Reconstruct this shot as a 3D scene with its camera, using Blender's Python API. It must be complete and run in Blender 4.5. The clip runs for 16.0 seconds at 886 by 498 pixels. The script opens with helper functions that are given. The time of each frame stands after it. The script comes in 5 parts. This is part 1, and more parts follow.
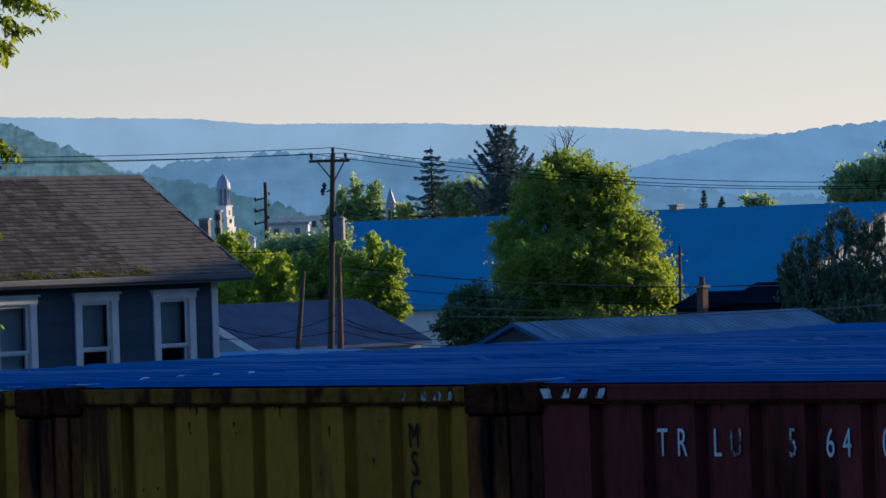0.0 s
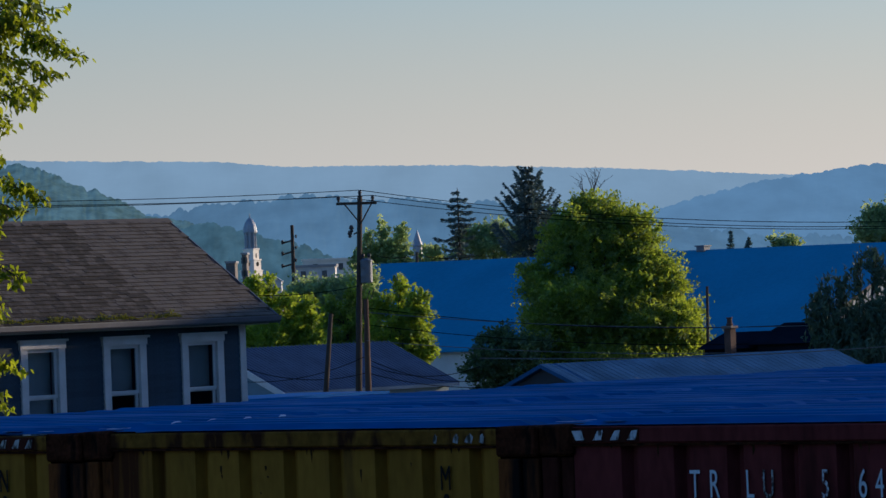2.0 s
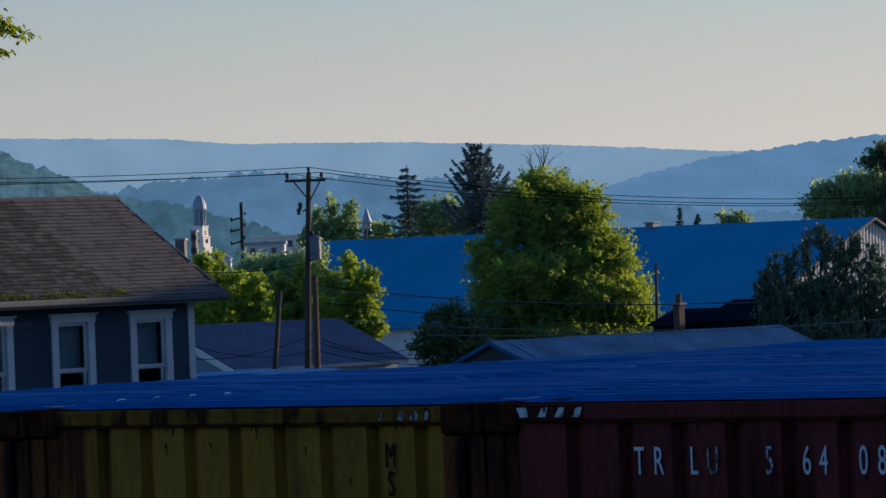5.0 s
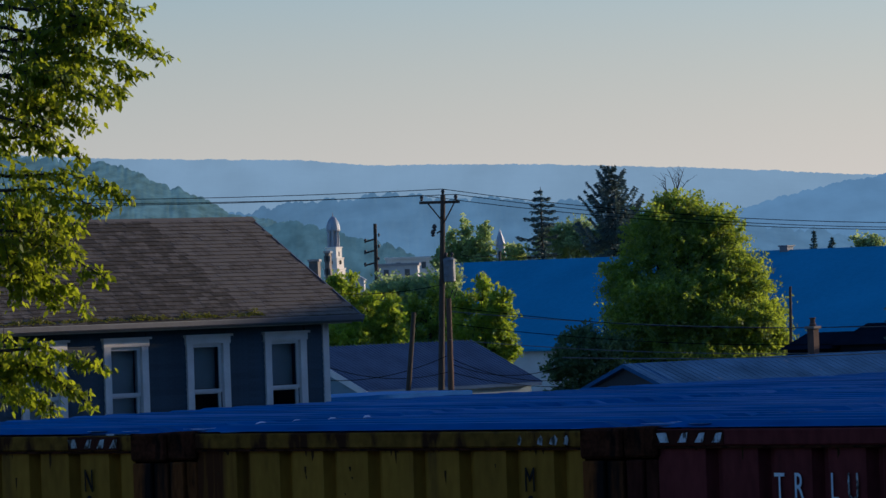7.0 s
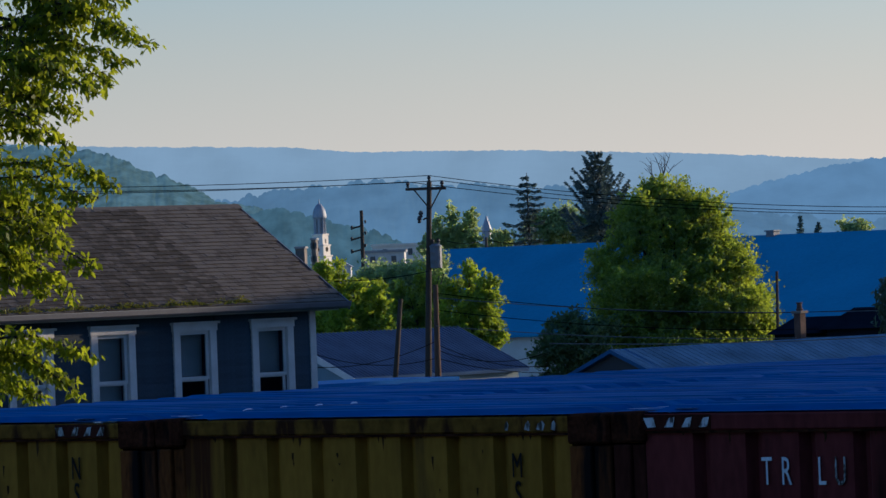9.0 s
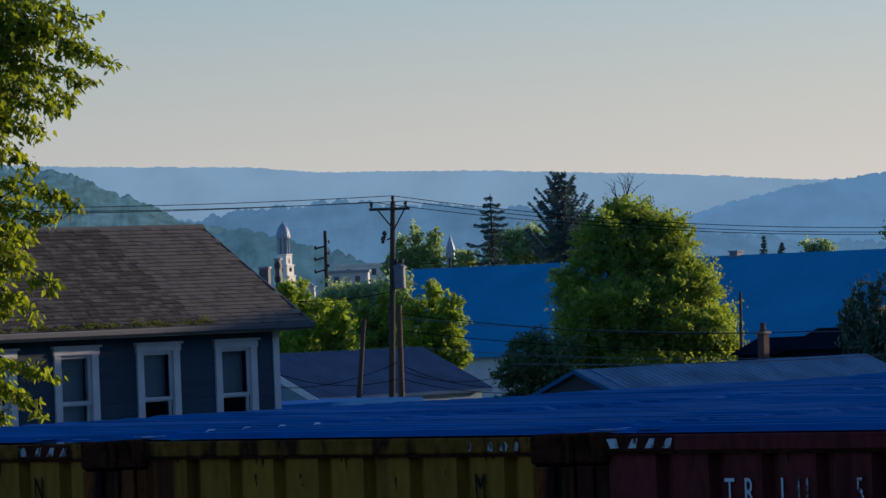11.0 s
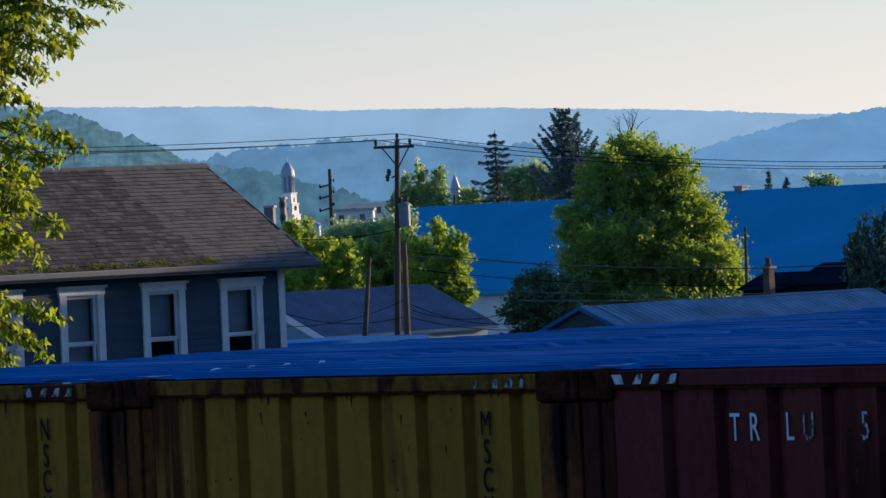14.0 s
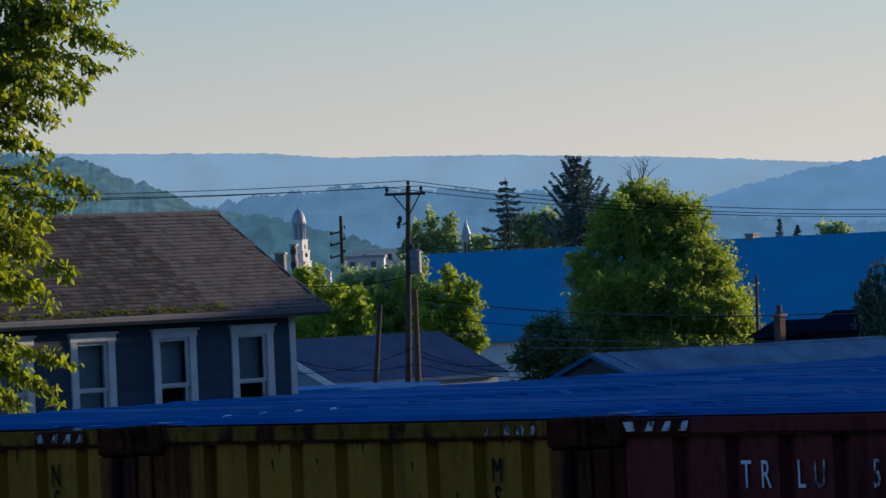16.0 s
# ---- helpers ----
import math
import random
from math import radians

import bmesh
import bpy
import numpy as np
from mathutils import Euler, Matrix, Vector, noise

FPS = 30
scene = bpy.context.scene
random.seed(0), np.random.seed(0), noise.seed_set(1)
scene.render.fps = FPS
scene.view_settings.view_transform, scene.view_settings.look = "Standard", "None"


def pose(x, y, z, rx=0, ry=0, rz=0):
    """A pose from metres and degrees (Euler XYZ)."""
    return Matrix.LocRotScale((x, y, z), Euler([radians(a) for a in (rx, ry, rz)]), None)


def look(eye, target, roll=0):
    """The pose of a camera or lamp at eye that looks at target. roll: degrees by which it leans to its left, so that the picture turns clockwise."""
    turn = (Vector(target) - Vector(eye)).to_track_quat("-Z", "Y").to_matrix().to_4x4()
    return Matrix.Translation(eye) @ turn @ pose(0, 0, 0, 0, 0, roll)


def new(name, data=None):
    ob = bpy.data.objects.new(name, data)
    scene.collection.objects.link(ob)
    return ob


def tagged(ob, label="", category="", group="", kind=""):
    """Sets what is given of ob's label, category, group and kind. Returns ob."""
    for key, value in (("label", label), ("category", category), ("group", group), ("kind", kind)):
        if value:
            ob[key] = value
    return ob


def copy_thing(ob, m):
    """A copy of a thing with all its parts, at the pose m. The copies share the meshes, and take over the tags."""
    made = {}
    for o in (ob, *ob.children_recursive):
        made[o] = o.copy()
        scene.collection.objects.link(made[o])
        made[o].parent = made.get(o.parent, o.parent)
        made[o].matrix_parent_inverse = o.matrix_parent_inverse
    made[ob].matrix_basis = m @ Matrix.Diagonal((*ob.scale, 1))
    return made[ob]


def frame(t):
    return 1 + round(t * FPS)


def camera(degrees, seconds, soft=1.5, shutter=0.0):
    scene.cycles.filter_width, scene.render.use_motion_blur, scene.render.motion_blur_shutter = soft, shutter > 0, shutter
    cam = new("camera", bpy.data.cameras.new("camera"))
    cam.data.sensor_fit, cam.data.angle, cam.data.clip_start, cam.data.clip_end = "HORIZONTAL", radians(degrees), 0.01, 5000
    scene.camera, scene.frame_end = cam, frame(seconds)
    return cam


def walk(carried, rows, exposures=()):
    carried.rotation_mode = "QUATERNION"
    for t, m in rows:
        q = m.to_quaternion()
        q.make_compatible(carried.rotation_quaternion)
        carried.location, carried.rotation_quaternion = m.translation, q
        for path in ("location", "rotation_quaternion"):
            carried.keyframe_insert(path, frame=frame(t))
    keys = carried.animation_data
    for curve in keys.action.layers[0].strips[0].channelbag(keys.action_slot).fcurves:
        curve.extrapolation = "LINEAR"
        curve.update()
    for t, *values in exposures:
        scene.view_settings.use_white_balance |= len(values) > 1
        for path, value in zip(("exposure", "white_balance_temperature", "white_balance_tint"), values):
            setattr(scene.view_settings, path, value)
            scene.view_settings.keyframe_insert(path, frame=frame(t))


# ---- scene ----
cam = camera(9.96, 16.0)
EYE = 6.35
# seconds, place, yaw, pitch, roll
ROWS = [
    (0, 0, 0, 6.35, 0, -0.04, 1.9),
    (0.5, -0.0034, 0.0001, 6.349, 0.0793, 0.349, 2.0793),
    (1, -0.0095, 0.0001, 6.3456, 0.0956, 0.2562, 2.1811),
    (1.5, -0.0189, -0.0001, 6.3491, -0.027, 0.2927, 2.2184),
    (2, -0.0158, -0.0001, 6.3533, 0.3035, 0.4429, 2.1809),
    (2.5, -0.012, -0, 6.3527, -0.1197, 0.607, 2.1245),
    (3, -0.012, 0.0002, 6.3491, -1.5366, 0.4175, 1.9837),
    (3.5, -0.0136, -0, 6.3497, -1.5384, 0.1682, 2.0126),
    (4, -0.0094, -0, 6.3488, -2.0726, 0.245, 2.0783),
    (4.5, -0.0076, 0.0001, 6.3505, -2.0142, 0.452, 2.2968),
    (5, 0.0035, 0.0005, 6.3534, -0.2665, 0.1617, 2.2383),
    (5.1, -0.0059, -0.0001, 6.3557, 0.9959, -0.0101, 2.288),
    (5.2, -0.008, 0, 6.357, 1.098, 0.066, 2.285),
    (7.3, -0.0253, 0.0001, 6.3642, 1.2426, 0.4643, 1.9659),
    (7.5, -0.0249, 0.0002, 6.3643, 1.2386, 0.4286, 2.1148),
    (8, -0.0245, 0.0002, 6.3617, 1.104, 0.2788, 2.3971),
    (8.5, -0.0236, 0.0002, 6.362, 1.0827, 0.2965, 2.2422),
    (10.8, -0.0245, -0.0002, 6.3596, 0.9612, 0.3167, 2.453),
    (11, -0.0216, -0, 6.364, 0.6752, 0.5173, 2.2184),
    (11.5, -0.0258, 0.0001, 6.3615, 0.6927, 0.4178, 2.1905),
    (12, -0.0213, -0.0001, 6.3591, 0.5756, -0.1114, 2.0961),
    (12.5, -0.0207, -0.0001, 6.3596, 0.7404, -0.044, 2.1546),
    (13, -0.0182, -0.0001, 6.3619, 0.3288, 0.0579, 2.135),
    (13.5, -0.0184, -0.0001, 6.3594, 0.8341, -0.2017, 2.4648),
    (14, -0.0163, 0.0002, 6.3627, 0.7333, -0.1839, 2.6637),
    (14.5, -0.0162, -0.0001, 6.3612, 0.8622, -0.309, 2.7504),
    (15, -0.0217, -0, 6.3597, 0.7256, 0.0301, 2.787),
    (15.5, -0.0216, 0, 6.3603, 0.8158, 0.1136, 2.7648),
    (16, -0.0195, -0, 6.3617, 0.8559, 0.3526, 2.5758),
]
walk(cam, [(t, pose(x, y, z, 90 + pitch, roll, yaw)) for t, x, y, z, yaw, pitch, roll in ROWS],
     exposures=[(t, e, 5500, 18) for t, e in ((0, 0.13), (0.4, 0.0), (0.8, -0.05), (2, -0.25), (3, -0.3), (4, -0.12), (4.5, -0.32), (5, -0.25), (7.5, -0.22), (8, -0.08), (8.5, -0.11), (11, -0.22), (11.5, -0.14), (12, 0.24), (12.5, 0.11), (13, -0.07), (13.5, 0.17), (14.5, 0.28), (15.2, 0.03), (16, -0.12))])

# ---- light ----
SUN_AZ, SUN_EL = 57.0, 8.5      # degrees to the right of the view, and above the horizon
world = bpy.data.worlds.new("sky")
scene.world = world
world.use_nodes = True
wn, wl = world.node_tree.nodes, world.node_tree.links
sky = wn.new("ShaderNodeTexSky")
sky.sky_type, sky.sun_disc = "NISHITA", False
sky.sun_elevation, sky.sun_rotation = radians(SUN_EL), radians(SUN_AZ)
sky.air_density, sky.dust_density, sky.ozone_density = 1.0, 1.0, 4.0
# pale haze all round the horizon, thinning upwards into the clear sky
co, sep, ramp, gain, mixed = [wn.new("ShaderNode" + k) for k in ("TexCoord", "SeparateXYZ", "ValToRGB", "VectorMath", "Mix")]
wl.new(co.outputs["Generated"], sep.inputs[0]), wl.new(sep.outputs[2], ramp.inputs[0])
ramp.color_ramp.interpolation = "EASE"
ramp.color_ramp.elements[0].position, ramp.color_ramp.elements[0].color = 0.0, (0.96, 0.96, 0.96, 1)
ramp.color_ramp.elements[1].position, ramp.color_ramp.elements[1].color = 0.088, (0, 0, 0, 1)
gain.operation = "SCALE"
gain.inputs[3].default_value = 0.19
mixed.data_type = "RGBA"
# the haze is brighter and warmer towards the sun
side, tone = wn.new("ShaderNodeMapRange"), wn.new("ShaderNodeMix")
side.interpolation_type = "SMOOTHSTEP"
side.inputs[1].default_value, side.inputs[2].default_value = -0.3, 0.3
wl.new(sep.outputs[0], side.inputs[0]), wl.new(side.outputs[0], tone.inputs[0])
tone.data_type = "RGBA"
tone.inputs[6].default_value, tone.inputs[7].default_value = (0.67, 0.63, 0.51, 1), (0.93, 0.79, 0.58, 1)
wl.new(tone.outputs[2], mixed.inputs[7])
wl.new(sky.outputs[0], gain.inputs[0]), wl.new(gain.outputs[0], mixed.inputs[6])
wl.new(ramp.outputs[0], mixed.inputs[0]), wl.new(mixed.outputs[2], wn["Background"].inputs[0])
wn["Background"].inputs[1].default_value = 1.0
sun = new("sun", bpy.data.lights.new("sun", "SUN"))
sun.data.energy, sun.data.angle, sun.data.color = 5.0, radians(0.6), (1.0, 0.74, 0.42)
sd = Vector((math.sin(radians(SUN_AZ)) * math.cos(radians(SUN_EL)), math.cos(radians(SUN_AZ)) * math.cos(radians(SUN_EL)), math.sin(radians(SUN_EL))))
sun.matrix_world = look(sd * 50, (0, 0, 0))

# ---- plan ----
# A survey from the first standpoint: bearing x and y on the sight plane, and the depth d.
REACH = 9000.0
STAND = pose(0, 0, EYE, 90 - 0.04, 1.9, 0)
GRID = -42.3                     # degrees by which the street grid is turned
rng = np.random.default_rng(7)


def sight(x, y, d):
    way = STAND.to_3x3() @ Vector(((x - 784) / REACH, (441 - y) / REACH, -1))
    return STAND.translation + way * (d / way.y)


def on_grid(p, z=None, turn=GRID):
    return pose(p[0], p[1], p[2] if z is None else z, 0, 0, turn)


# ---- materials ----
def material(name, color, rough=0.6, metal=0.0, vary=0.25, scale=3.0, grain=40.0, bump=0.15, tint=None, dirt=0.0, streak=1.0, spec=0.5, island=0.0, edge=None):
    m = bpy.data.materials.new(name)
    m.use_nodes = True
    n, l = m.node_tree.nodes, m.node_tree.links
    b = n["Principled BSDF"]
    b.inputs["Roughness"].default_value, b.inputs["Metallic"].default_value = rough, metal
    b.inputs["Specular IOR Level"].default_value = spec
    co = n.new("ShaderNodeTexCoord")
    mp = n.new("ShaderNodeMapping")
    mp.inputs["Scale"].default_value = streak if isinstance(streak, tuple) else (1, 1, streak)
    l.new(co.outputs["Object"], mp.inputs[0])
    big, fine = n.new("ShaderNodeTexNoise"), n.new("ShaderNodeTexNoise")
    big.inputs["Scale"].default_value, big.inputs["Detail"].default_value = scale, 6
    fine.inputs["Scale"].default_value, fine.inputs["Detail"].default_value = grain, 4
    l.new(mp.outputs[0], big.inputs[0]), l.new(mp.outputs[0], fine.inputs[0])
    dark = [c * (1 - vary) for c in color]
    light = [min(1, c * (1 + vary)) for c in color]
    r = n.new("ShaderNodeValToRGB")
    r.color_ramp.elements[0].position, r.color_ramp.elements[1].position = 0.32, 0.68
    r.color_ramp.elements[0].color, r.color_ramp.elements[1].color = (*dark, 1), (*light, 1)
    add = n.new("ShaderNodeMath")
    add.operation = "MULTIPLY_ADD"
    l.new(fine.outputs[0], add.inputs[0])
    add.inputs[1].default_value = 0.45
    sub = n.new("ShaderNodeMath")
    sub.operation = "MULTIPLY_ADD"
    l.new(big.outputs[0], sub.inputs[0])
    sub.inputs[1].default_value, sub.inputs[2].default_value = 0.75, -0.1
    l.new(sub.outputs[0], add.inputs[2])
    last = add.outputs[0]
    if island:
        geo, obi, m2, m3 = n.new("ShaderNodeNewGeometry"), n.new("ShaderNodeObjectInfo"), n.new("ShaderNodeMath"), n.new("ShaderNodeMath")
        m2.operation = "ADD"
        l.new(geo.outputs["Random Per Island"], m2.inputs[0]), l.new(obi.outputs["Random"], m2.inputs[1])
        m3.operation = "MULTIPLY_ADD"
        l.new(m2.outputs[0], m3.inputs[0])
        m3.inputs[1].default_value = island
        sh = n.new("ShaderNodeMath")
        sh.operation = "SUBTRACT"
        l.new(last, sh.inputs[0])
        sh.inputs[1].default_value = island
        l.new(sh.outputs[0], m3.inputs[2])
        last = m3.outputs[0]
    l.new(last, r.inputs[0])
    out = r.outputs[0]
    if tint:
        mix, st, rr = n.new("ShaderNodeMix"), n.new("ShaderNodeTexNoise"), n.new("ShaderNodeValToRGB")
        mix.data_type = "RGBA"
        mp2 = n.new("ShaderNodeMapping")
        mp2.inputs["Scale"].default_value, mp2.inputs["Location"].default_value = streak if isinstance(streak, tuple) else (1, 1, streak * 0.4), (3.1, 7.7, 1.3)
        l.new(co.outputs["Object"], mp2.inputs[0]), l.new(mp2.outputs[0], st.inputs[0])
        st.inputs["Scale"].default_value, st.inputs["Detail"].default_value = scale * 1.7, 8
        rr.color_ramp.elements[0].position, rr.color_ramp.elements[1].position = 0.62 - dirt * 0.3, 0.72 - dirt * 0.25
        l.new(st.outputs[0], rr.inputs[0]), l.new(rr.outputs[0], mix.inputs[0]), l.new(out, mix.inputs[6])
        mix.inputs[7].default_value = (*tint, 1)
        out = mix.outputs[2]
    if edge:
        # rust that runs down the wall beside a post: from x0, fading out by x1
        mix, sx, mr, st, mul = n.new("ShaderNodeMix"), n.new("ShaderNodeSeparateXYZ"), n.new("ShaderNodeMapRange"), n.new("ShaderNodeTexNoise"), n.new("ShaderNodeMath")
        mp3 = n.new("ShaderNodeMapping")
        mp3.inputs["Scale"].default_value = (16, 16, 0.9)
        l.new(co.outputs["Object"], mp3.inputs[0]), l.new(mp3.outputs[0], st.inputs[0])
        st.inputs["Scale"].default_value, st.inputs["Detail"].default_value = 1.0, 6
        l.new(co.outputs["Object"], sx.inputs[0]), l.new(sx.outputs[0], mr.inputs[0])
        mr.inputs[1].default_value, mr.inputs[2].default_value, mr.inputs[3].default_value, mr.inputs[4].default_value = edge[0], edge[1], 1.9, 0.0
        mul.operation, mul.use_clamp = "MULTIPLY", True
        sq = n.new("ShaderNodeMapRange")
        sq.inputs[1].default_value, sq.inputs[2].default_value = 0.35, 0.65
        l.new(st.outputs[0], sq.inputs[0]), l.new(mr.outputs[0], mul.inputs[0]), l.new(sq.outputs[0], mul.inputs[1])
        mix.data_type = "RGBA"
        l.new(mul.outputs[0], mix.inputs[0]), l.new(out, mix.inputs[6])
        mix.inputs[7].default_value = (*edge[2], 1)
        out = mix.outputs[2]
    l.new(out, b.inputs["Base Color"])
    if bump:
        bp = n.new("ShaderNodeBump")
        bp.inputs["Strength"].default_value, bp.inputs["Distance"].default_value = bump, 0.01
        l.new(fine.outputs[0], bp.inputs["Height"]), l.new(bp.outputs[0], b.inputs["Normal"])
    return m


def leaf_material(name, color, through_color, amount=0.45):
    """Leaves that pass some of the light from behind."""
    m = bpy.data.materials.new(name)
    m.use_nodes = True
    n, l = m.node_tree.nodes, m.node_tree.links
    b, o = n["Principled BSDF"], n["Material Output"]
    geo, r, r2 = n.new("ShaderNodeNewGeometry"), n.new("ShaderNodeValToRGB"), n.new("ShaderNodeValToRGB")
    for ramp, c in ((r, color), (r2, through_color)):
        ramp.color_ramp.elements[0].color = (c[0] * 0.7, c[1] * 0.76, c[2] * 0.8, 1)
        ramp.color_ramp.elements[1].color = (c[0] * 1.2, c[1] * 1.18, c[2] * 1.1, 1)
        l.new(geo.outputs["Random Per Island"], ramp.inputs[0])
    l.new(r.outputs[0], b.inputs["Base Color"])
    b.inputs["Roughness"].default_value = 0.6
    b.inputs["Specular IOR Level"].default_value = 0.25
    tr, mix = n.new("ShaderNodeBsdfTranslucent"), n.new("ShaderNodeMixShader")
    l.new(r2.outputs[0], tr.inputs[0])
    mix.inputs[0].default_value = amount
    l.new(b.outputs[0], mix.inputs[1]), l.new(tr.outputs[0], mix.inputs[2]), l.new(mix.outputs[0], o.inputs[0])
    return m


def hazed_hill_material(name, color, haze_color, strength, scale=0.02, rough=0.05):
    """Far hills: woods, with the haze of kilometres of air painted as emission."""
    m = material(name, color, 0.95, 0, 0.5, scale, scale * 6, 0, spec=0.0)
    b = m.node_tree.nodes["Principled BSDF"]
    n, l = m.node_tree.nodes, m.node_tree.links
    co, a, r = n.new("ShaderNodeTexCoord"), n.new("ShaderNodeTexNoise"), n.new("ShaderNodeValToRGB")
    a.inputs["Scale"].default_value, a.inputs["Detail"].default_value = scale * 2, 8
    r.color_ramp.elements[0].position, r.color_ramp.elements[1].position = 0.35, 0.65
    r.color_ramp.elements[0].color = (*[c * (1 - rough) for c in haze_color], 1)
    r.color_ramp.elements[1].color = (*[c * (1 + rough) for c in haze_color], 1)
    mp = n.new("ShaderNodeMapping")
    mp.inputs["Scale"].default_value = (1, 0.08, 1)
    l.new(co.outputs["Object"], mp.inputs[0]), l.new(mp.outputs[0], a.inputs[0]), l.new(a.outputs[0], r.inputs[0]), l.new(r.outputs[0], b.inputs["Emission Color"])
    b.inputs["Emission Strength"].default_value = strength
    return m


def glass_material(name, color, rough=0.05):
    m = bpy.data.materials.new(name)
    m.use_nodes = True
    b = m.node_tree.nodes["Principled BSDF"]
    b.inputs["Base Color"].default_value = (*color, 1)
    b.inputs["Roughness"].default_value = rough
    b.inputs["Transmission Weight"].default_value = 1.0
    b.inputs["IOR"].default_value = 1.45
    return m


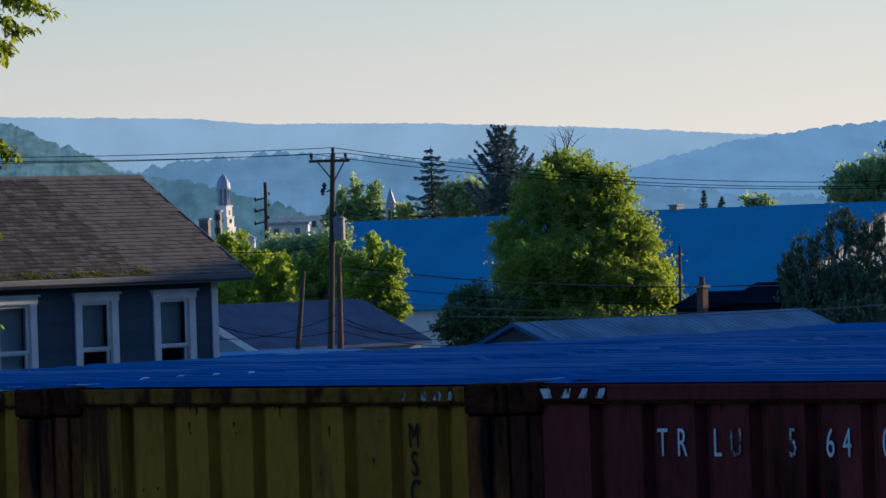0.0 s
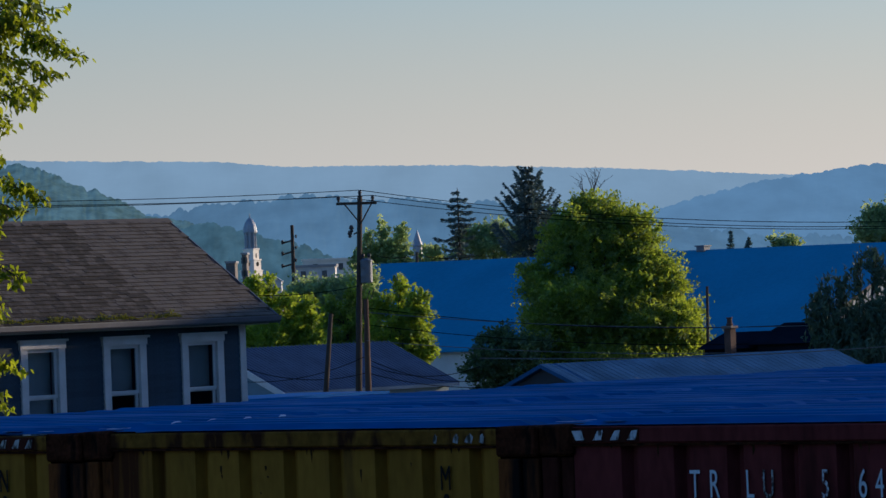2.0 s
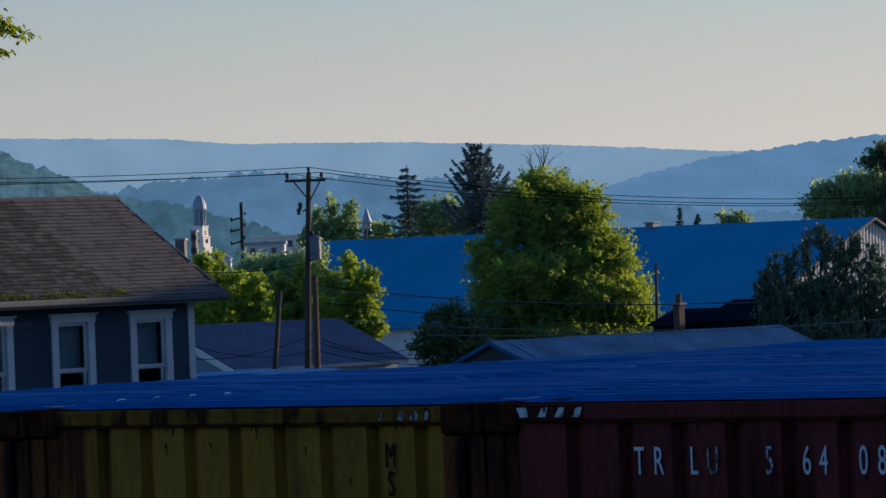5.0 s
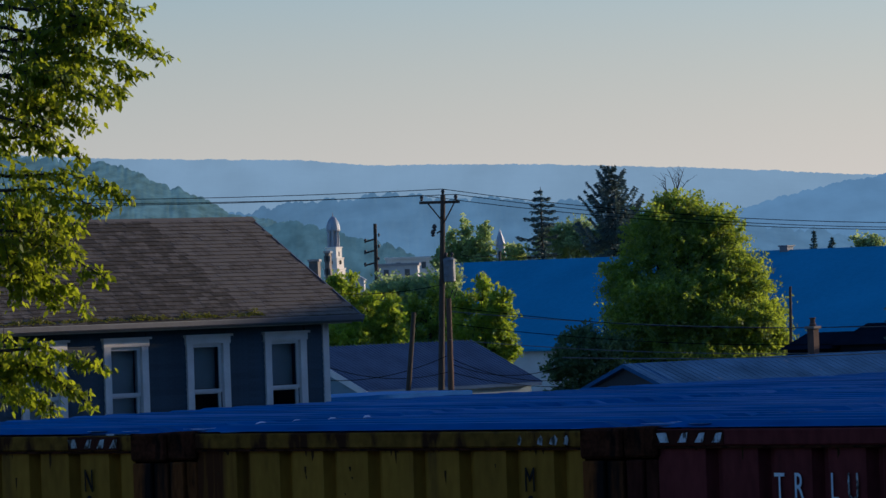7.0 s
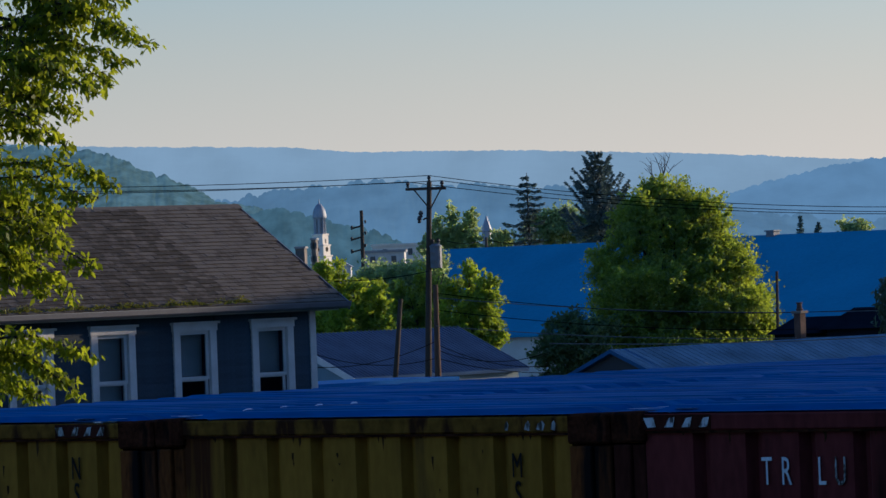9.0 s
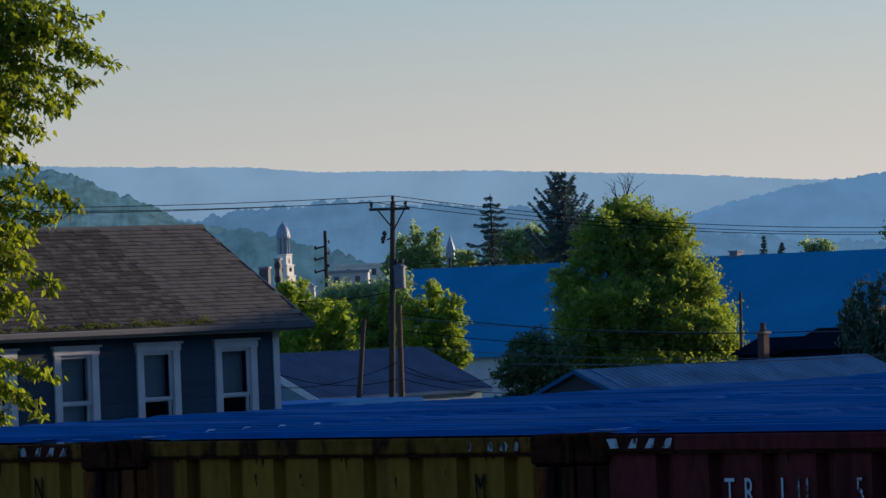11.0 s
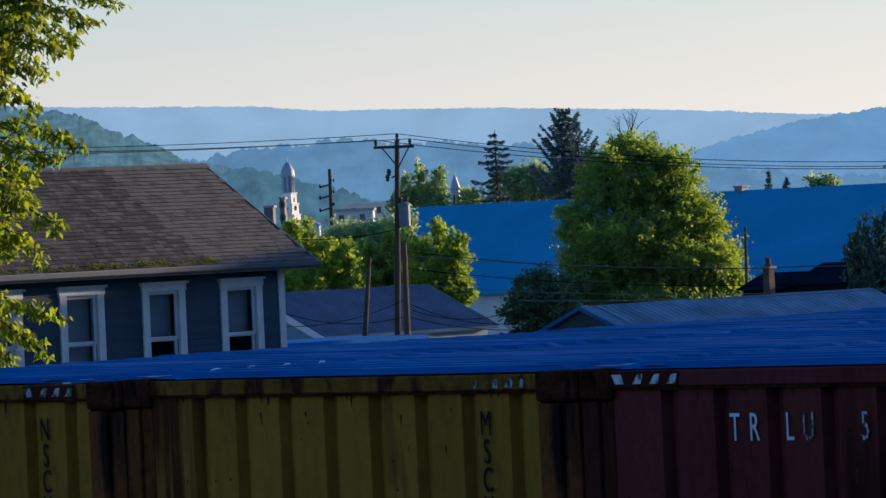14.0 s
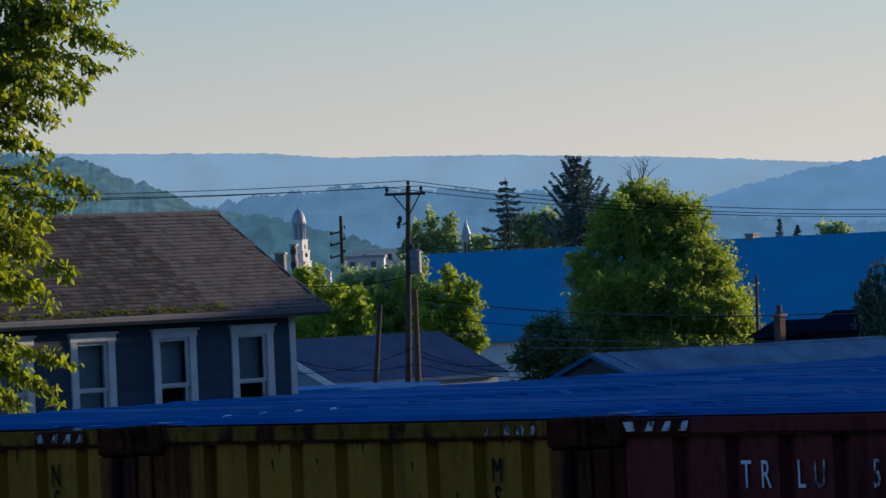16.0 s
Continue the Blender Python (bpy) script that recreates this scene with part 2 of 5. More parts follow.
M = {
    "yellow": material("yellow_container_paint", (0.31, 0.146, 0.018), 0.6, 0, 0.3, 3.0, 30, 0.1, tint=(0.07, 0.03, 0.012), dirt=0.02, streak=0.35, edge=(0.17, 0.58, (0.075, 0.022, 0.007)), spec=0.04),
    "maroon": material("maroon_container_paint", (0.145, 0.028, 0.026), 0.6, 0, 0.4, 2.0, 30, 0.1, tint=(0.035, 0.008, 0.006), dirt=0.04, streak=0.35, spec=0.05),
    "brown": material("dark_brown_container_paint", (0.06, 0.018, 0.012), 0.8, 0, 0.5, 4.0, 40, 0.3, tint=(0.02, 0.012, 0.01), dirt=0.2, streak=0.35, spec=0.02),
    "rust": material("rusty_steel", (0.15, 0.045, 0.01), 0.85, 0, 0.6, 5.0, 60, 0.4, tint=(0.012, 0.007, 0.006), dirt=0.3, streak=0.3, spec=0.1),
    "yellow_worn": material("worn_yellow_paint", (0.19, 0.09, 0.014), 0.75, 0, 0.45, 7.0, 30, 0.2, tint=(0.05, 0.018, 0.008), dirt=0.42, spec=0.04),
    "worn_mark": material("worn_white_marking", (0.7, 0.73, 0.75), 0.6, 0, 0.15, 30, 60, 0.0, tint=(0.1, 0.03, 0.03), dirt=0.5),
    "scuffed_mark": material("scuffed_white_marking", (0.6, 0.63, 0.65), 0.6, 0, 0.2, 30, 60, 0.0, tint=(0.06, 0.05, 0.05), dirt=0.35),
    "faded_mark": material("faded_white_marking", (0.42, 0.43, 0.42), 0.6, 0, 0.3, 30, 60, 0.0, tint=(0.03, 0.02, 0.012), dirt=0.62),
    "casting": material("blackened_steel", (0.055, 0.018, 0.009), 0.9, 0, 0.7, 9.0, 60, 0.8, tint=(0.014, 0.008, 0.006), dirt=0.3, spec=0.02),
    "streak": material("dark_rust_streak", (0.07, 0.032, 0.012), 0.9, 0, 0.4, 12.0, 60, 0.1, spec=0.05),
    "white_mark": material("white_marking", (0.75, 0.78, 0.8), 0.6, 0, 0.15, 8, 60, 0.0),
    "black_mark": material("black_marking", (0.012, 0.012, 0.012), 0.7, 0, 0.3, 8, 60, 0.0, spec=0.08),
    # skylight blue and pale gloss streaks are put into this base colour
    "roof_blue": material("skylit_blue_roof", (0.005, 0.11, 0.31), 0.6, 0, 0.4, 1.3, 9, 0.25, tint=(0.07, 0.19, 0.42), dirt=0.25, streak=(0.35, 2.2, 1), spec=0.02),
    "siding": material("dark_blue_siding", (0.037, 0.061, 0.09), 0.7, 0, 0.25, 2.0, 30, 0.1, island=0.15, spec=0.15),
    "trim": material("white_trim_paint", (0.58, 0.57, 0.58), 0.55, 0, 0.1, 3.0, 30, 0.05),
    "gutter": material("grey_gutter", (0.1, 0.11, 0.135), 0.5, 0, 0.15, 3.0, 30, 0.05),
    "shingle": material("brown_grey_shingle", (0.098, 0.088, 0.078), 0.95, 0, 0.4, 9, 60, 0.4, island=0.42, spec=0.1),
    "deck": material("roof_deck", (0.05, 0.04, 0.04), 0.95, 0, 0.3, 1.5, 60, 0.2),
    "moss": leaf_material("moss", (0.12, 0.14, 0.025), (0.3, 0.3, 0.03), 0.3),
    "pane": glass_material("window_glass", (0.8, 0.85, 0.9)),
    "inside": material("dim_room", (0.12, 0.12, 0.12), 0.9, 0, 0.2, 1, 10, 0.0),
    "blind": material("pale_blind_and_reflection", (0.36, 0.42, 0.44), 0.9, 0, 0.1, 4, 30, 0.0),
    "pole": material("weathered_pole_wood", (0.05, 0.037, 0.028), 0.9, 0, 0.35, 4, 40, 0.4, streak=0.15),
    "pole_old": material("brown_pole_wood", (0.09, 0.05, 0.032), 0.9, 0, 0.35, 4, 40, 0.4, streak=0.15),
    "wire": material("black_cable", (0.008, 0.008, 0.009), 0.9, 0, 0.1, 3, 20, 0.0, spec=0.0),
    "wire_pale": material("grey_cable", (0.13, 0.14, 0.15), 0.5, 0, 0.1, 3, 20, 0.0),
    "steel": material("galvanised_steel", (0.15, 0.17, 0.2), 0.6, 0.2, 0.15, 4, 40, 0.05),
    "porcelain": material("porcelain", (0.05, 0.045, 0.045), 0.7, 0, 0.1, 8, 40, 0.0),
    "grey_roof": material("grey_metal_roof", (0.07, 0.115, 0.2), 0.6, 0.0, 0.2, 1.0, 20, 0.1, spec=0),
    "pale_roof": material("pale_blue_grey_roof", (0.032, 0.09, 0.2), 0.6, 0, 0.35, 0.8, 20, 0.1, tint=(0.2, 0.22, 0.25), dirt=-0.2, spec=0),
    "dark_roof": material("dark_brown_roof", (0.009, 0.014, 0.024), 0.95, 0, 0.3, 1.0, 20, 0.2, spec=0),
    "wall_pale": material("pale_wall", (0.3, 0.3, 0.31), 0.8, 0, 0.15, 1.0, 20, 0.1),
    "wall_shade": material("shade_toned_wall", (0.025, 0.03, 0.04), 0.8, 0, 0.15, 1.0, 20, 0.1),
    "shed_blue": material("bright_blue_roof_sheet", (0.008, 0.11, 0.37), 0.55, 0, 0.15, 1.0, 12, 0.1, spec=0.02),
    "wall_blue": material("pale_blue_wall", (0.16, 0.24, 0.31), 0.8, 0, 0.15, 1.0, 20, 0.1),
    "bare_metal": material("scuffed_bare_metal", (0.4, 0.47, 0.55), 0.6, 0, 0.4, 20, 60, 0.0, tint=(0.03, 0.1, 0.24), dirt=0.3, spec=0.1),
    "wall_tan": material("tan_wall", (0.15, 0.125, 0.11), 0.8, 0, 0.15, 1.0, 20, 0.1),
    "wall_white": material("white_metal_wall", (0.55, 0.54, 0.53), 0.6, 0, 0.12, 1.0, 20, 0.05),
    "blue_metal": material("blue_metal_roofing", (0.055, 0.265, 0.435), 0.55, 0, 0.1, 0.25, 4, 0.0, spec=0),
    "brick": material("chimney_brick", (0.09, 0.05, 0.04), 0.9, 0, 0.3, 3, 30, 0.3),
    "stone": material("pale_tower_stone", (0.8, 0.74, 0.66), 0.8, 0, 0.1, 0.3, 3, 0.0),
    "dome": material("grey_dome_metal", (0.3, 0.33, 0.38), 0.5, 0.2, 0.1, 0.5, 4, 0.0),
    "bark": material("bark", (0.035, 0.03, 0.025), 0.95, 0, 0.4, 3, 30, 0.5, streak=0.3),
    "ground": material("grass_and_gravel", (0.10, 0.11, 0.05), 0.95, 0, 0.4, 0.05, 1.0, 0.0),
    "maple": leaf_material("maple_leaves", (0.088, 0.158, 0.08), (0.63, 0.76, 0.035), 0.42),
    "near_leaf": leaf_material("near_leaves", (0.09, 0.14, 0.018), (0.45, 0.53, 0.012), 0.52),
    # both spruce needle colours are lifted and blued to carry distance haze
    "spruce": leaf_material("spruce_needles", (0.12, 0.19, 0.2), (0.1, 0.13, 0.08), 0.2),
    "hazed_needles": leaf_material("hazed_spruce_needles", (0.2, 0.31, 0.33), (0.15, 0.2, 0.12), 0.2),
    "dark_leaf": leaf_material("dark_leaves", (0.085, 0.15, 0.09), (0.22, 0.3, 0.05), 0.28),
    # paled leaf copy: the haze over far trees is put into its colour
    "hazed_leaf": leaf_material("hazed_leaves", (0.22, 0.32, 0.2), (0.52, 0.64, 0.22), 0.5),
    "shrub_leaf": leaf_material("shrub_leaves", (0.065, 0.12, 0.085), (0.1, 0.15, 0.04), 0.15),
    # pale green of poplars, lightened further for haze
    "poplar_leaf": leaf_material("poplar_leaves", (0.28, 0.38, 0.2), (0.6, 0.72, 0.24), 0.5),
    "lime_leaf": leaf_material("lime_leaves", (0.12, 0.2, 0.05), (0.6, 0.74, 0.03), 0.45),
}


# ---- mesh helpers ----
def box(bm, lo, hi, m=None):
    vs = [Vector((x, y, z)) for x in (lo[0], hi[0]) for y in (lo[1], hi[1]) for z in (lo[2], hi[2])]
    v = [bm.verts.new(m @ c if m else c) for c in vs]
    for f in ((0, 1, 3, 2), (4, 6, 7, 5), (0, 4, 5, 1), (2, 3, 7, 6), (0, 2, 6, 4), (1, 5, 7, 3)):
        bm.faces.new([v[i] for i in f])
    return bm


def tube(bm, pts, radii, sides=10):
    """A tapered limb along points."""
    rings = []
    for i, p in enumerate(pts):
        p = Vector(p)
        d = (Vector(pts[min(i + 1, len(pts) - 1)]) - Vector(pts[max(i - 1, 0)])).normalized()
        a = d.orthogonal().normalized()
        if rings and abs(d.z) > 0.9:
            a = (Vector((1, 0, 0)) - d * d.x).normalized()
        c = d.cross(a)
        r = radii[i] if hasattr(radii, "__len__") else radii
        rings.append([bm.verts.new(p + (a * math.cos(k * math.tau / sides) + c * math.sin(k * math.tau / sides)) * r) for k in range(sides)])
    for a, b in zip(rings, rings[1:]):
        for k in range(sides):
            bm.faces.new((a[k], a[(k + 1) % sides], b[(k + 1) % sides], b[k]))
    bm.faces.new(rings[0][::-1]), bm.faces.new(rings[-1])
    return bm


def lathe(bm, profile, sides=16, at=(0, 0, 0)):
    """A turned shape from (radius, height) pairs."""
    rings = [[bm.verts.new((at[0] + r * math.cos(k * math.tau / sides), at[1] + r * math.sin(k * math.tau / sides), at[2] + z)) for k in range(sides)] for r, z in profile]
    for a, b in zip(rings, rings[1:]):
        for k in range(sides):
            bm.faces.new((a[k], a[(k + 1) % sides], b[(k + 1) % sides], b[k]))
    bm.faces.new(rings[0][::-1]), bm.faces.new(rings[-1])
    return bm


def mesh_of(bm, name, mat, bevel=0.0, smooth=False):
    if bevel:
        bmesh.ops.bevel(bm, geom=bm.edges[:], offset=bevel, segments=1, affect="EDGES")
    bmesh.ops.recalc_face_normals(bm, faces=bm.faces[:])
    me = bpy.data.meshes.new(name)
    bm.to_mesh(me)
    bm.free()
    if smooth:
        me.shade_smooth()
    me.materials.append(mat)
    return me


def part(name, bm, mat, parent, label="", bevel=0.0, smooth=False):
    ob = new(name, bm if isinstance(bm, bpy.types.Mesh) else mesh_of(bm, name, mat, bevel, smooth))
    ob.parent = parent
    return tagged(ob, label)


def thing(name, m, label, category, group="", kind=""):
    ob = new(name)
    ob.matrix_basis = m
    return tagged(ob, label, category, group, kind)


def prism(bm, poly, y0, y1):
    """An (x, z) outline pushed along y."""
    a = [bm.verts.new((x, y0, z)) for x, z in poly]
    b = [bm.verts.new((x, y1, z)) for x, z in poly]
    bm.faces.new(a), bm.faces.new(b[::-1])
    for i in range(len(poly)):
        j = (i + 1) % len(poly)
        bm.faces.new((a[i], b[i], b[j], a[j]))
    return bm


def sheet(rows, name, mat, smooth=False):
    """A mesh from a grid of points."""
    h, w = len(rows), len(rows[0])
    me = bpy.data.meshes.new(name)
    me.from_pydata([tuple(p) for r in rows for p in r], [], [(i * w + j, i * w + j + 1, (i + 1) * w + j + 1, (i + 1) * w + j) for i in range(h - 1) for j in range(w - 1)])
    if smooth:
        me.shade_smooth()
    me.materials.append(mat)
    return me


def lettering(name, text, height, m, mat, parent, label="", squeeze=0.56):
    cu = bpy.data.curves.new(name, "FONT")
    cu.body, cu.size, cu.extrude, cu.align_x = text, height / 0.7, 0.001, "CENTER"
    tmp = bpy.data.objects.new(name, cu)
    me = bpy.data.meshes.new_from_object(tmp)
    bpy.data.objects.remove(tmp)
    me.materials.append(mat) if not me.materials else None
    me.materials[0] = mat
    ob = new(name, me)
    ob.parent, ob.matrix_basis = parent, m @ Matrix.Diagonal((squeeze, 1, 1, 1))
    return tagged(ob, label)


# ---- ground and distance ----
me = bpy.data.meshes.new("ground")
me.from_pydata([(-4000, -400, 0), (4000, -400, 0), (4000, 4700, 0), (-4000, 4700, 0)], [], [(0, 1, 2, 3)])
me.materials.append(M["ground"])
tagged(new("ground", me), "flat valley ground of grass and gravel", "ground", kind="structure")


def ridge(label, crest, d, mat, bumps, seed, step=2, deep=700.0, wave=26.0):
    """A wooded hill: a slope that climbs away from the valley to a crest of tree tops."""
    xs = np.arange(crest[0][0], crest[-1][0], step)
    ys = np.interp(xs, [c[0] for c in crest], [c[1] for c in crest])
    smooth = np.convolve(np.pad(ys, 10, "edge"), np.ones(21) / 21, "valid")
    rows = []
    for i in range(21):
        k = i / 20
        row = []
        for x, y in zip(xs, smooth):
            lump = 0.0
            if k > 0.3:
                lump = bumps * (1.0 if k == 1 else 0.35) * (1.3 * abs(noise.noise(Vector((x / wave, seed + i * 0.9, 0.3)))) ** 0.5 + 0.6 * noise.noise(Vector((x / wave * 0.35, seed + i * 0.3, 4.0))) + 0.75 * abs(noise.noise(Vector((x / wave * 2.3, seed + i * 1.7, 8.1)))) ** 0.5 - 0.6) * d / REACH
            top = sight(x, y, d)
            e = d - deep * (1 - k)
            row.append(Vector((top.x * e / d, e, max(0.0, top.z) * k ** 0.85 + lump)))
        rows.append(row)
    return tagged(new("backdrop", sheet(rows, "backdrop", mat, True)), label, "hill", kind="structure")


# the blue of each hill is haze, given off by its material
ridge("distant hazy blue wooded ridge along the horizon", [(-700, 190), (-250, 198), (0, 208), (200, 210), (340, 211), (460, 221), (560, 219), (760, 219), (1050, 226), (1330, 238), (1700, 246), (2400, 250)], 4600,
      hazed_hill_material("far_ridge", (0.012, 0.018, 0.014), (0.238, 0.355, 0.425), 1.0, 0.01), 2.0, 1, wave=14)
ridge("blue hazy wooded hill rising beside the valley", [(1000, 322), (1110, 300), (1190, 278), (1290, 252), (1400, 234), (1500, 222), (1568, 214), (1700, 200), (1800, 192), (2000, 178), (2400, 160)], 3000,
      hazed_hill_material("mid_hill", (0.012, 0.018, 0.014), (0.13, 0.25, 0.36), 1.0, 0.03, 0.06), 5, 2, wave=24)
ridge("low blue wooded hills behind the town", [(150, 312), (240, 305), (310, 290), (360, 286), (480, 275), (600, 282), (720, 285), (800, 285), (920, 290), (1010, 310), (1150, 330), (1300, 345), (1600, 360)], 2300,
      hazed_hill_material("town_hill", (0.012, 0.018, 0.014), (0.105, 0.205, 0.29), 1.0, 0.03, 0.12), 11, 3, wave=32, deep=500)
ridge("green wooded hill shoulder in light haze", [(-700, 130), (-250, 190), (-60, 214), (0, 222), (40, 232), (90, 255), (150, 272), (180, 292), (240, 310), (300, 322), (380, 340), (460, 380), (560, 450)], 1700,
      hazed_hill_material("green_hill", (0.03, 0.045, 0.02), (0.062, 0.125, 0.155), 1.0, 0.14, 0.3), 13, 4, wave=30, deep=450)
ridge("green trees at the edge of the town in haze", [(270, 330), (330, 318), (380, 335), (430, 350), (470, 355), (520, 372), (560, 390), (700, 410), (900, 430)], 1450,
      hazed_hill_material("town_trees", (0.012, 0.018, 0.014), (0.06, 0.13, 0.16), 1.0, 0.09, 0.25), 9, 6, wave=22, deep=150)

# ---- unseen building added behind the camera to shade the fronts; closes the place ----
bm = bmesh.new()
box(bm, (-26, -6, 0), (26, -3, 13))
tagged(new("shade_wall_south", mesh_of(bm, "shade_wall_south", M["dark_roof"])), "dark plain wall added unseen behind the viewpoint for shade", "wall", kind="structure")
# unseen walls on the sunward side, added to keep containers and house in shade
for y0, y1, z1 in ((-3, 46, 13), (72, 116, 10.3)):
    bm = bmesh.new()
    box(bm, (19, y0, 0), (22, y1, z1))
    tagged(new("shade_wall_east", mesh_of(bm, "shade_wall_east", M["dark_roof"])), "long dark plain wall added unseen to shade yard and house", "wall", kind="structure")

# ---- containers ----
W, H, L = 2.505, 2.896, 12.192
PITCH = 2.53
CORNER = sight(889, 686, 19.4)


def corrugated(width, height, pitch, depth, x0, z0, lead=0.0):
    """A wall of trapezoid folds: broad flats, narrow grooves."""
    xs, x = [(0, 0)], lead
    while x + pitch <= width + 0.001:
        xs += [(x + pitch * 0.68, 0), (x + pitch * 0.79, depth), (x + pitch * 0.87, depth), (x + pitch, 0)]
        x += pitch
    if xs[-1][0] < width:
        xs.append((width, 0))
    return [[Vector((x0 + a, b, z0 + z)) for a, b in xs] for z in (0, height)]


def container(m, paint, label, pitch=0.242, full=True):
    c = thing("shipping_container", m, label, "container", "stacked containers")
    post = M["brown" if paint == "maroon" else "rust"]
    for x, wide in ((0, 0.15), (W - 0.2, 0.2)):
        for y in (0, L - 0.15):
            bm = bmesh.new()
            box(bm, (x, y, 0.12), (x + wide * 0.56, y + 0.15, H - 0.12)), box(bm, (x + wide * 0.56, y + 0.016, 0.12), (x + wide, y + 0.15, H - 0.12))
            part("corner_post", bm, post if y == 0 else M[paint], c, "rust-stained steel corner post" if y == 0 else "", bevel=0.005)
            for z in (0, H - 0.112):
                bm = bmesh.new()
                box(bm, (x - 0.008, y - 0.006, z), (x + wide + 0.008, y + 0.16, z + 0.116))
                part("corner_casting", bm, M["casting"], c, "dark rusty corner casting", bevel=0.01)
    bm = bmesh.new()
    box(bm, (0.15, 0.004, H - 0.068), (W - 0.2, 0.07, H - 0.005))
    part("top_rail", bm, M["yellow_worn" if paint == "yellow" else paint], c, bevel=0.006)
    bm = bmesh.new()
    box(bm, (0.15, 0.006, H - 0.078), (W - 0.2, 0.06, H - 0.069))
    part("rail_lip", bm, M["casting"], c, "dark rusted lower edge of the rail")
    bm = bmesh.new()
    box(bm, (0.15, 0.004, 0), (W - 0.2, 0.1, 0.14))
    part("bottom_rail", bm, M[paint], c, bevel=0.006)
    part("front_wall", sheet(corrugated(W - 0.35, H - 0.19, pitch, 0.04, 0.15, 0.13, 0.06), "front_wall", M[paint]), None, c).location.y = 0.02
    for x in (0.0, W):
        s = -1 if x else 1
        me = sheet([[Vector((x + s * (0.02 + p.y), p.x, p.z)) for p in r] for r in corrugated(L - 0.3, H - 0.2, 0.28, 0.036, 0.15, 0.12)], "side_wall", M[paint])
        part("side_wall", me, None, c)
        bm = bmesh.new()
        box(bm, (x + s * 0.004 - 0.0, 0.15, H - 0.07), (x + s * 0.065, L - 0.15, H - 0.012))
        part("side_rail", bm, M["roof_blue"], c, bevel=0.005)
    bm = bmesh.new()
    box(bm, (0.15, L - 0.06, 0.1), (W - 0.15, L - 0.02, H - 0.01))
    part("door", bm, M[paint], c)
    # roof with pressed swages across it
    cols = [0.0, 0.13, 0.2, W - 0.2, W - 0.13, W]
    rows, y = [], 0.02
    k = 0
    while y < L:
        for dy, up in ((0.0, 0), (0.08, 0), (0.11, 1), (0.18, 1)):
            sag = 0.01 * noise.noise(Vector((k * 0.4, 3.3, m.translation.x)))
            rows.append([Vector((x, min(y + dy, L), H + 0.004 + (0.022 * up + sag if 0 < i < 5 and i in (2, 3) else 0.0) - (0.012 if i in (0, 5) else 0))) for i, x in enumerate(cols)])
        y += 0.21
        k += 1
    part("roof", sheet(rows, "roof", M["roof_blue"]), None, c, "roof toned skylight blue, with pressed ribs across it")
    return c


def hazard(c, x0, x1, n, mat="white_mark"):
    """Slanted height marks on the top rail."""
    bm = bmesh.new()
    box(bm, (x0 - 0.02, 0.001, H - 0.064), (x1 - 0.03, 0.004, H - 0.008))
    part("marking_panel", bm, M["brown"], c, "dark marking panel")
    for i in range(n):
        a = x0 + (x1 - x0) * i / n
        w = (x1 - x0) / n * 0.55
        s = -0.02 if i < 1 else 0.025
        bm = bmesh.new()
        v = [bm.verts.new(p) for p in ((a, -0.002, H - 0.056), (a + w * 0.9, -0.002, H - 0.055), (a + w * 0.85 + s * 0.5, -0.002, H - 0.018), (a + s, -0.002, H - 0.02))]
        bm.faces.new(v)
        part("hazard_stripe", bm, M[mat], c, "white stripe")


def front(x, z):
    return pose(x, 0.012, z, 90, 0, 0)


ZT = 5.81 - H
spots = []
for i, (paint, label, dz) in enumerate((("yellow", "yellow steel shipping container with rusty corner posts", -0.006), ("yellow", "weathered yellow steel shipping container streaked with rust", 0.0),
                                       ("maroon", "dark maroon steel shipping container with white numbers", 0.004), ("brown", "dark brown steel shipping container", 0.02))):
    m = on_grid(CORNER, 0) @ pose((i - 2) * PITCH + 0.03, 0, ZT + dz)
    c = container(m, paint, label, 0.2515 if paint == "yellow" else 0.257)
    spots.append((m, c))
c_left, c_yellow, c_maroon, c_brown = [c for _, c in spots]
for (m, c) in spots:
    low = copy_thing(c, on_grid(CORNER, 0) @ pose((on_grid(CORNER, 0).inverted() @ m).translation.x, 0, m.translation.z - H - 0.004))
for c, letters, x in ((c_yellow, "MSCU", 2.02), (c_left, "NSCU", 2.02)):
    for k, ch in enumerate(letters):
        lettering("letter", ch, 0.097, front(x, H - 0.240 - 0.110 * k), M["black_mark"], c, "black stencilled letter")
hazard(c_maroon, 0.18, 0.52, 4, "scuffed_mark")
for ch, x in (("T", 0.756), ("R", 0.848), ("L", 1.017), ("U", 1.105), ("5", 1.37), ("6", 1.543), ("4", 1.62), ("0", 1.80), ("8", 1.884), ("8", 2.057), ("3", 2.153)):
    lettering("number", ch, 0.105, front(x - 0.008, H - 0.273), M["faded_mark" if ch == "U" else "worn_mark" if ch == "5" else "white_mark"], c_maroon, "white stencilled character")
for x, z, w, h in ((2.153, H - 0.283, 0.08, 0.006), (2.153, H - 0.160, 0.08, 0.006), (2.115, H - 0.221, 0.005, 0.125), (2.191, H - 0.221, 0.005, 0.125)):
    part("check_box_line", box(bmesh.new(), (x - w / 2, 0.006, z - h / 2), (x + w / 2, 0.012, z + h / 2)), M["faded_mark"], c_maroon, "thin white line of a box round the last digit")
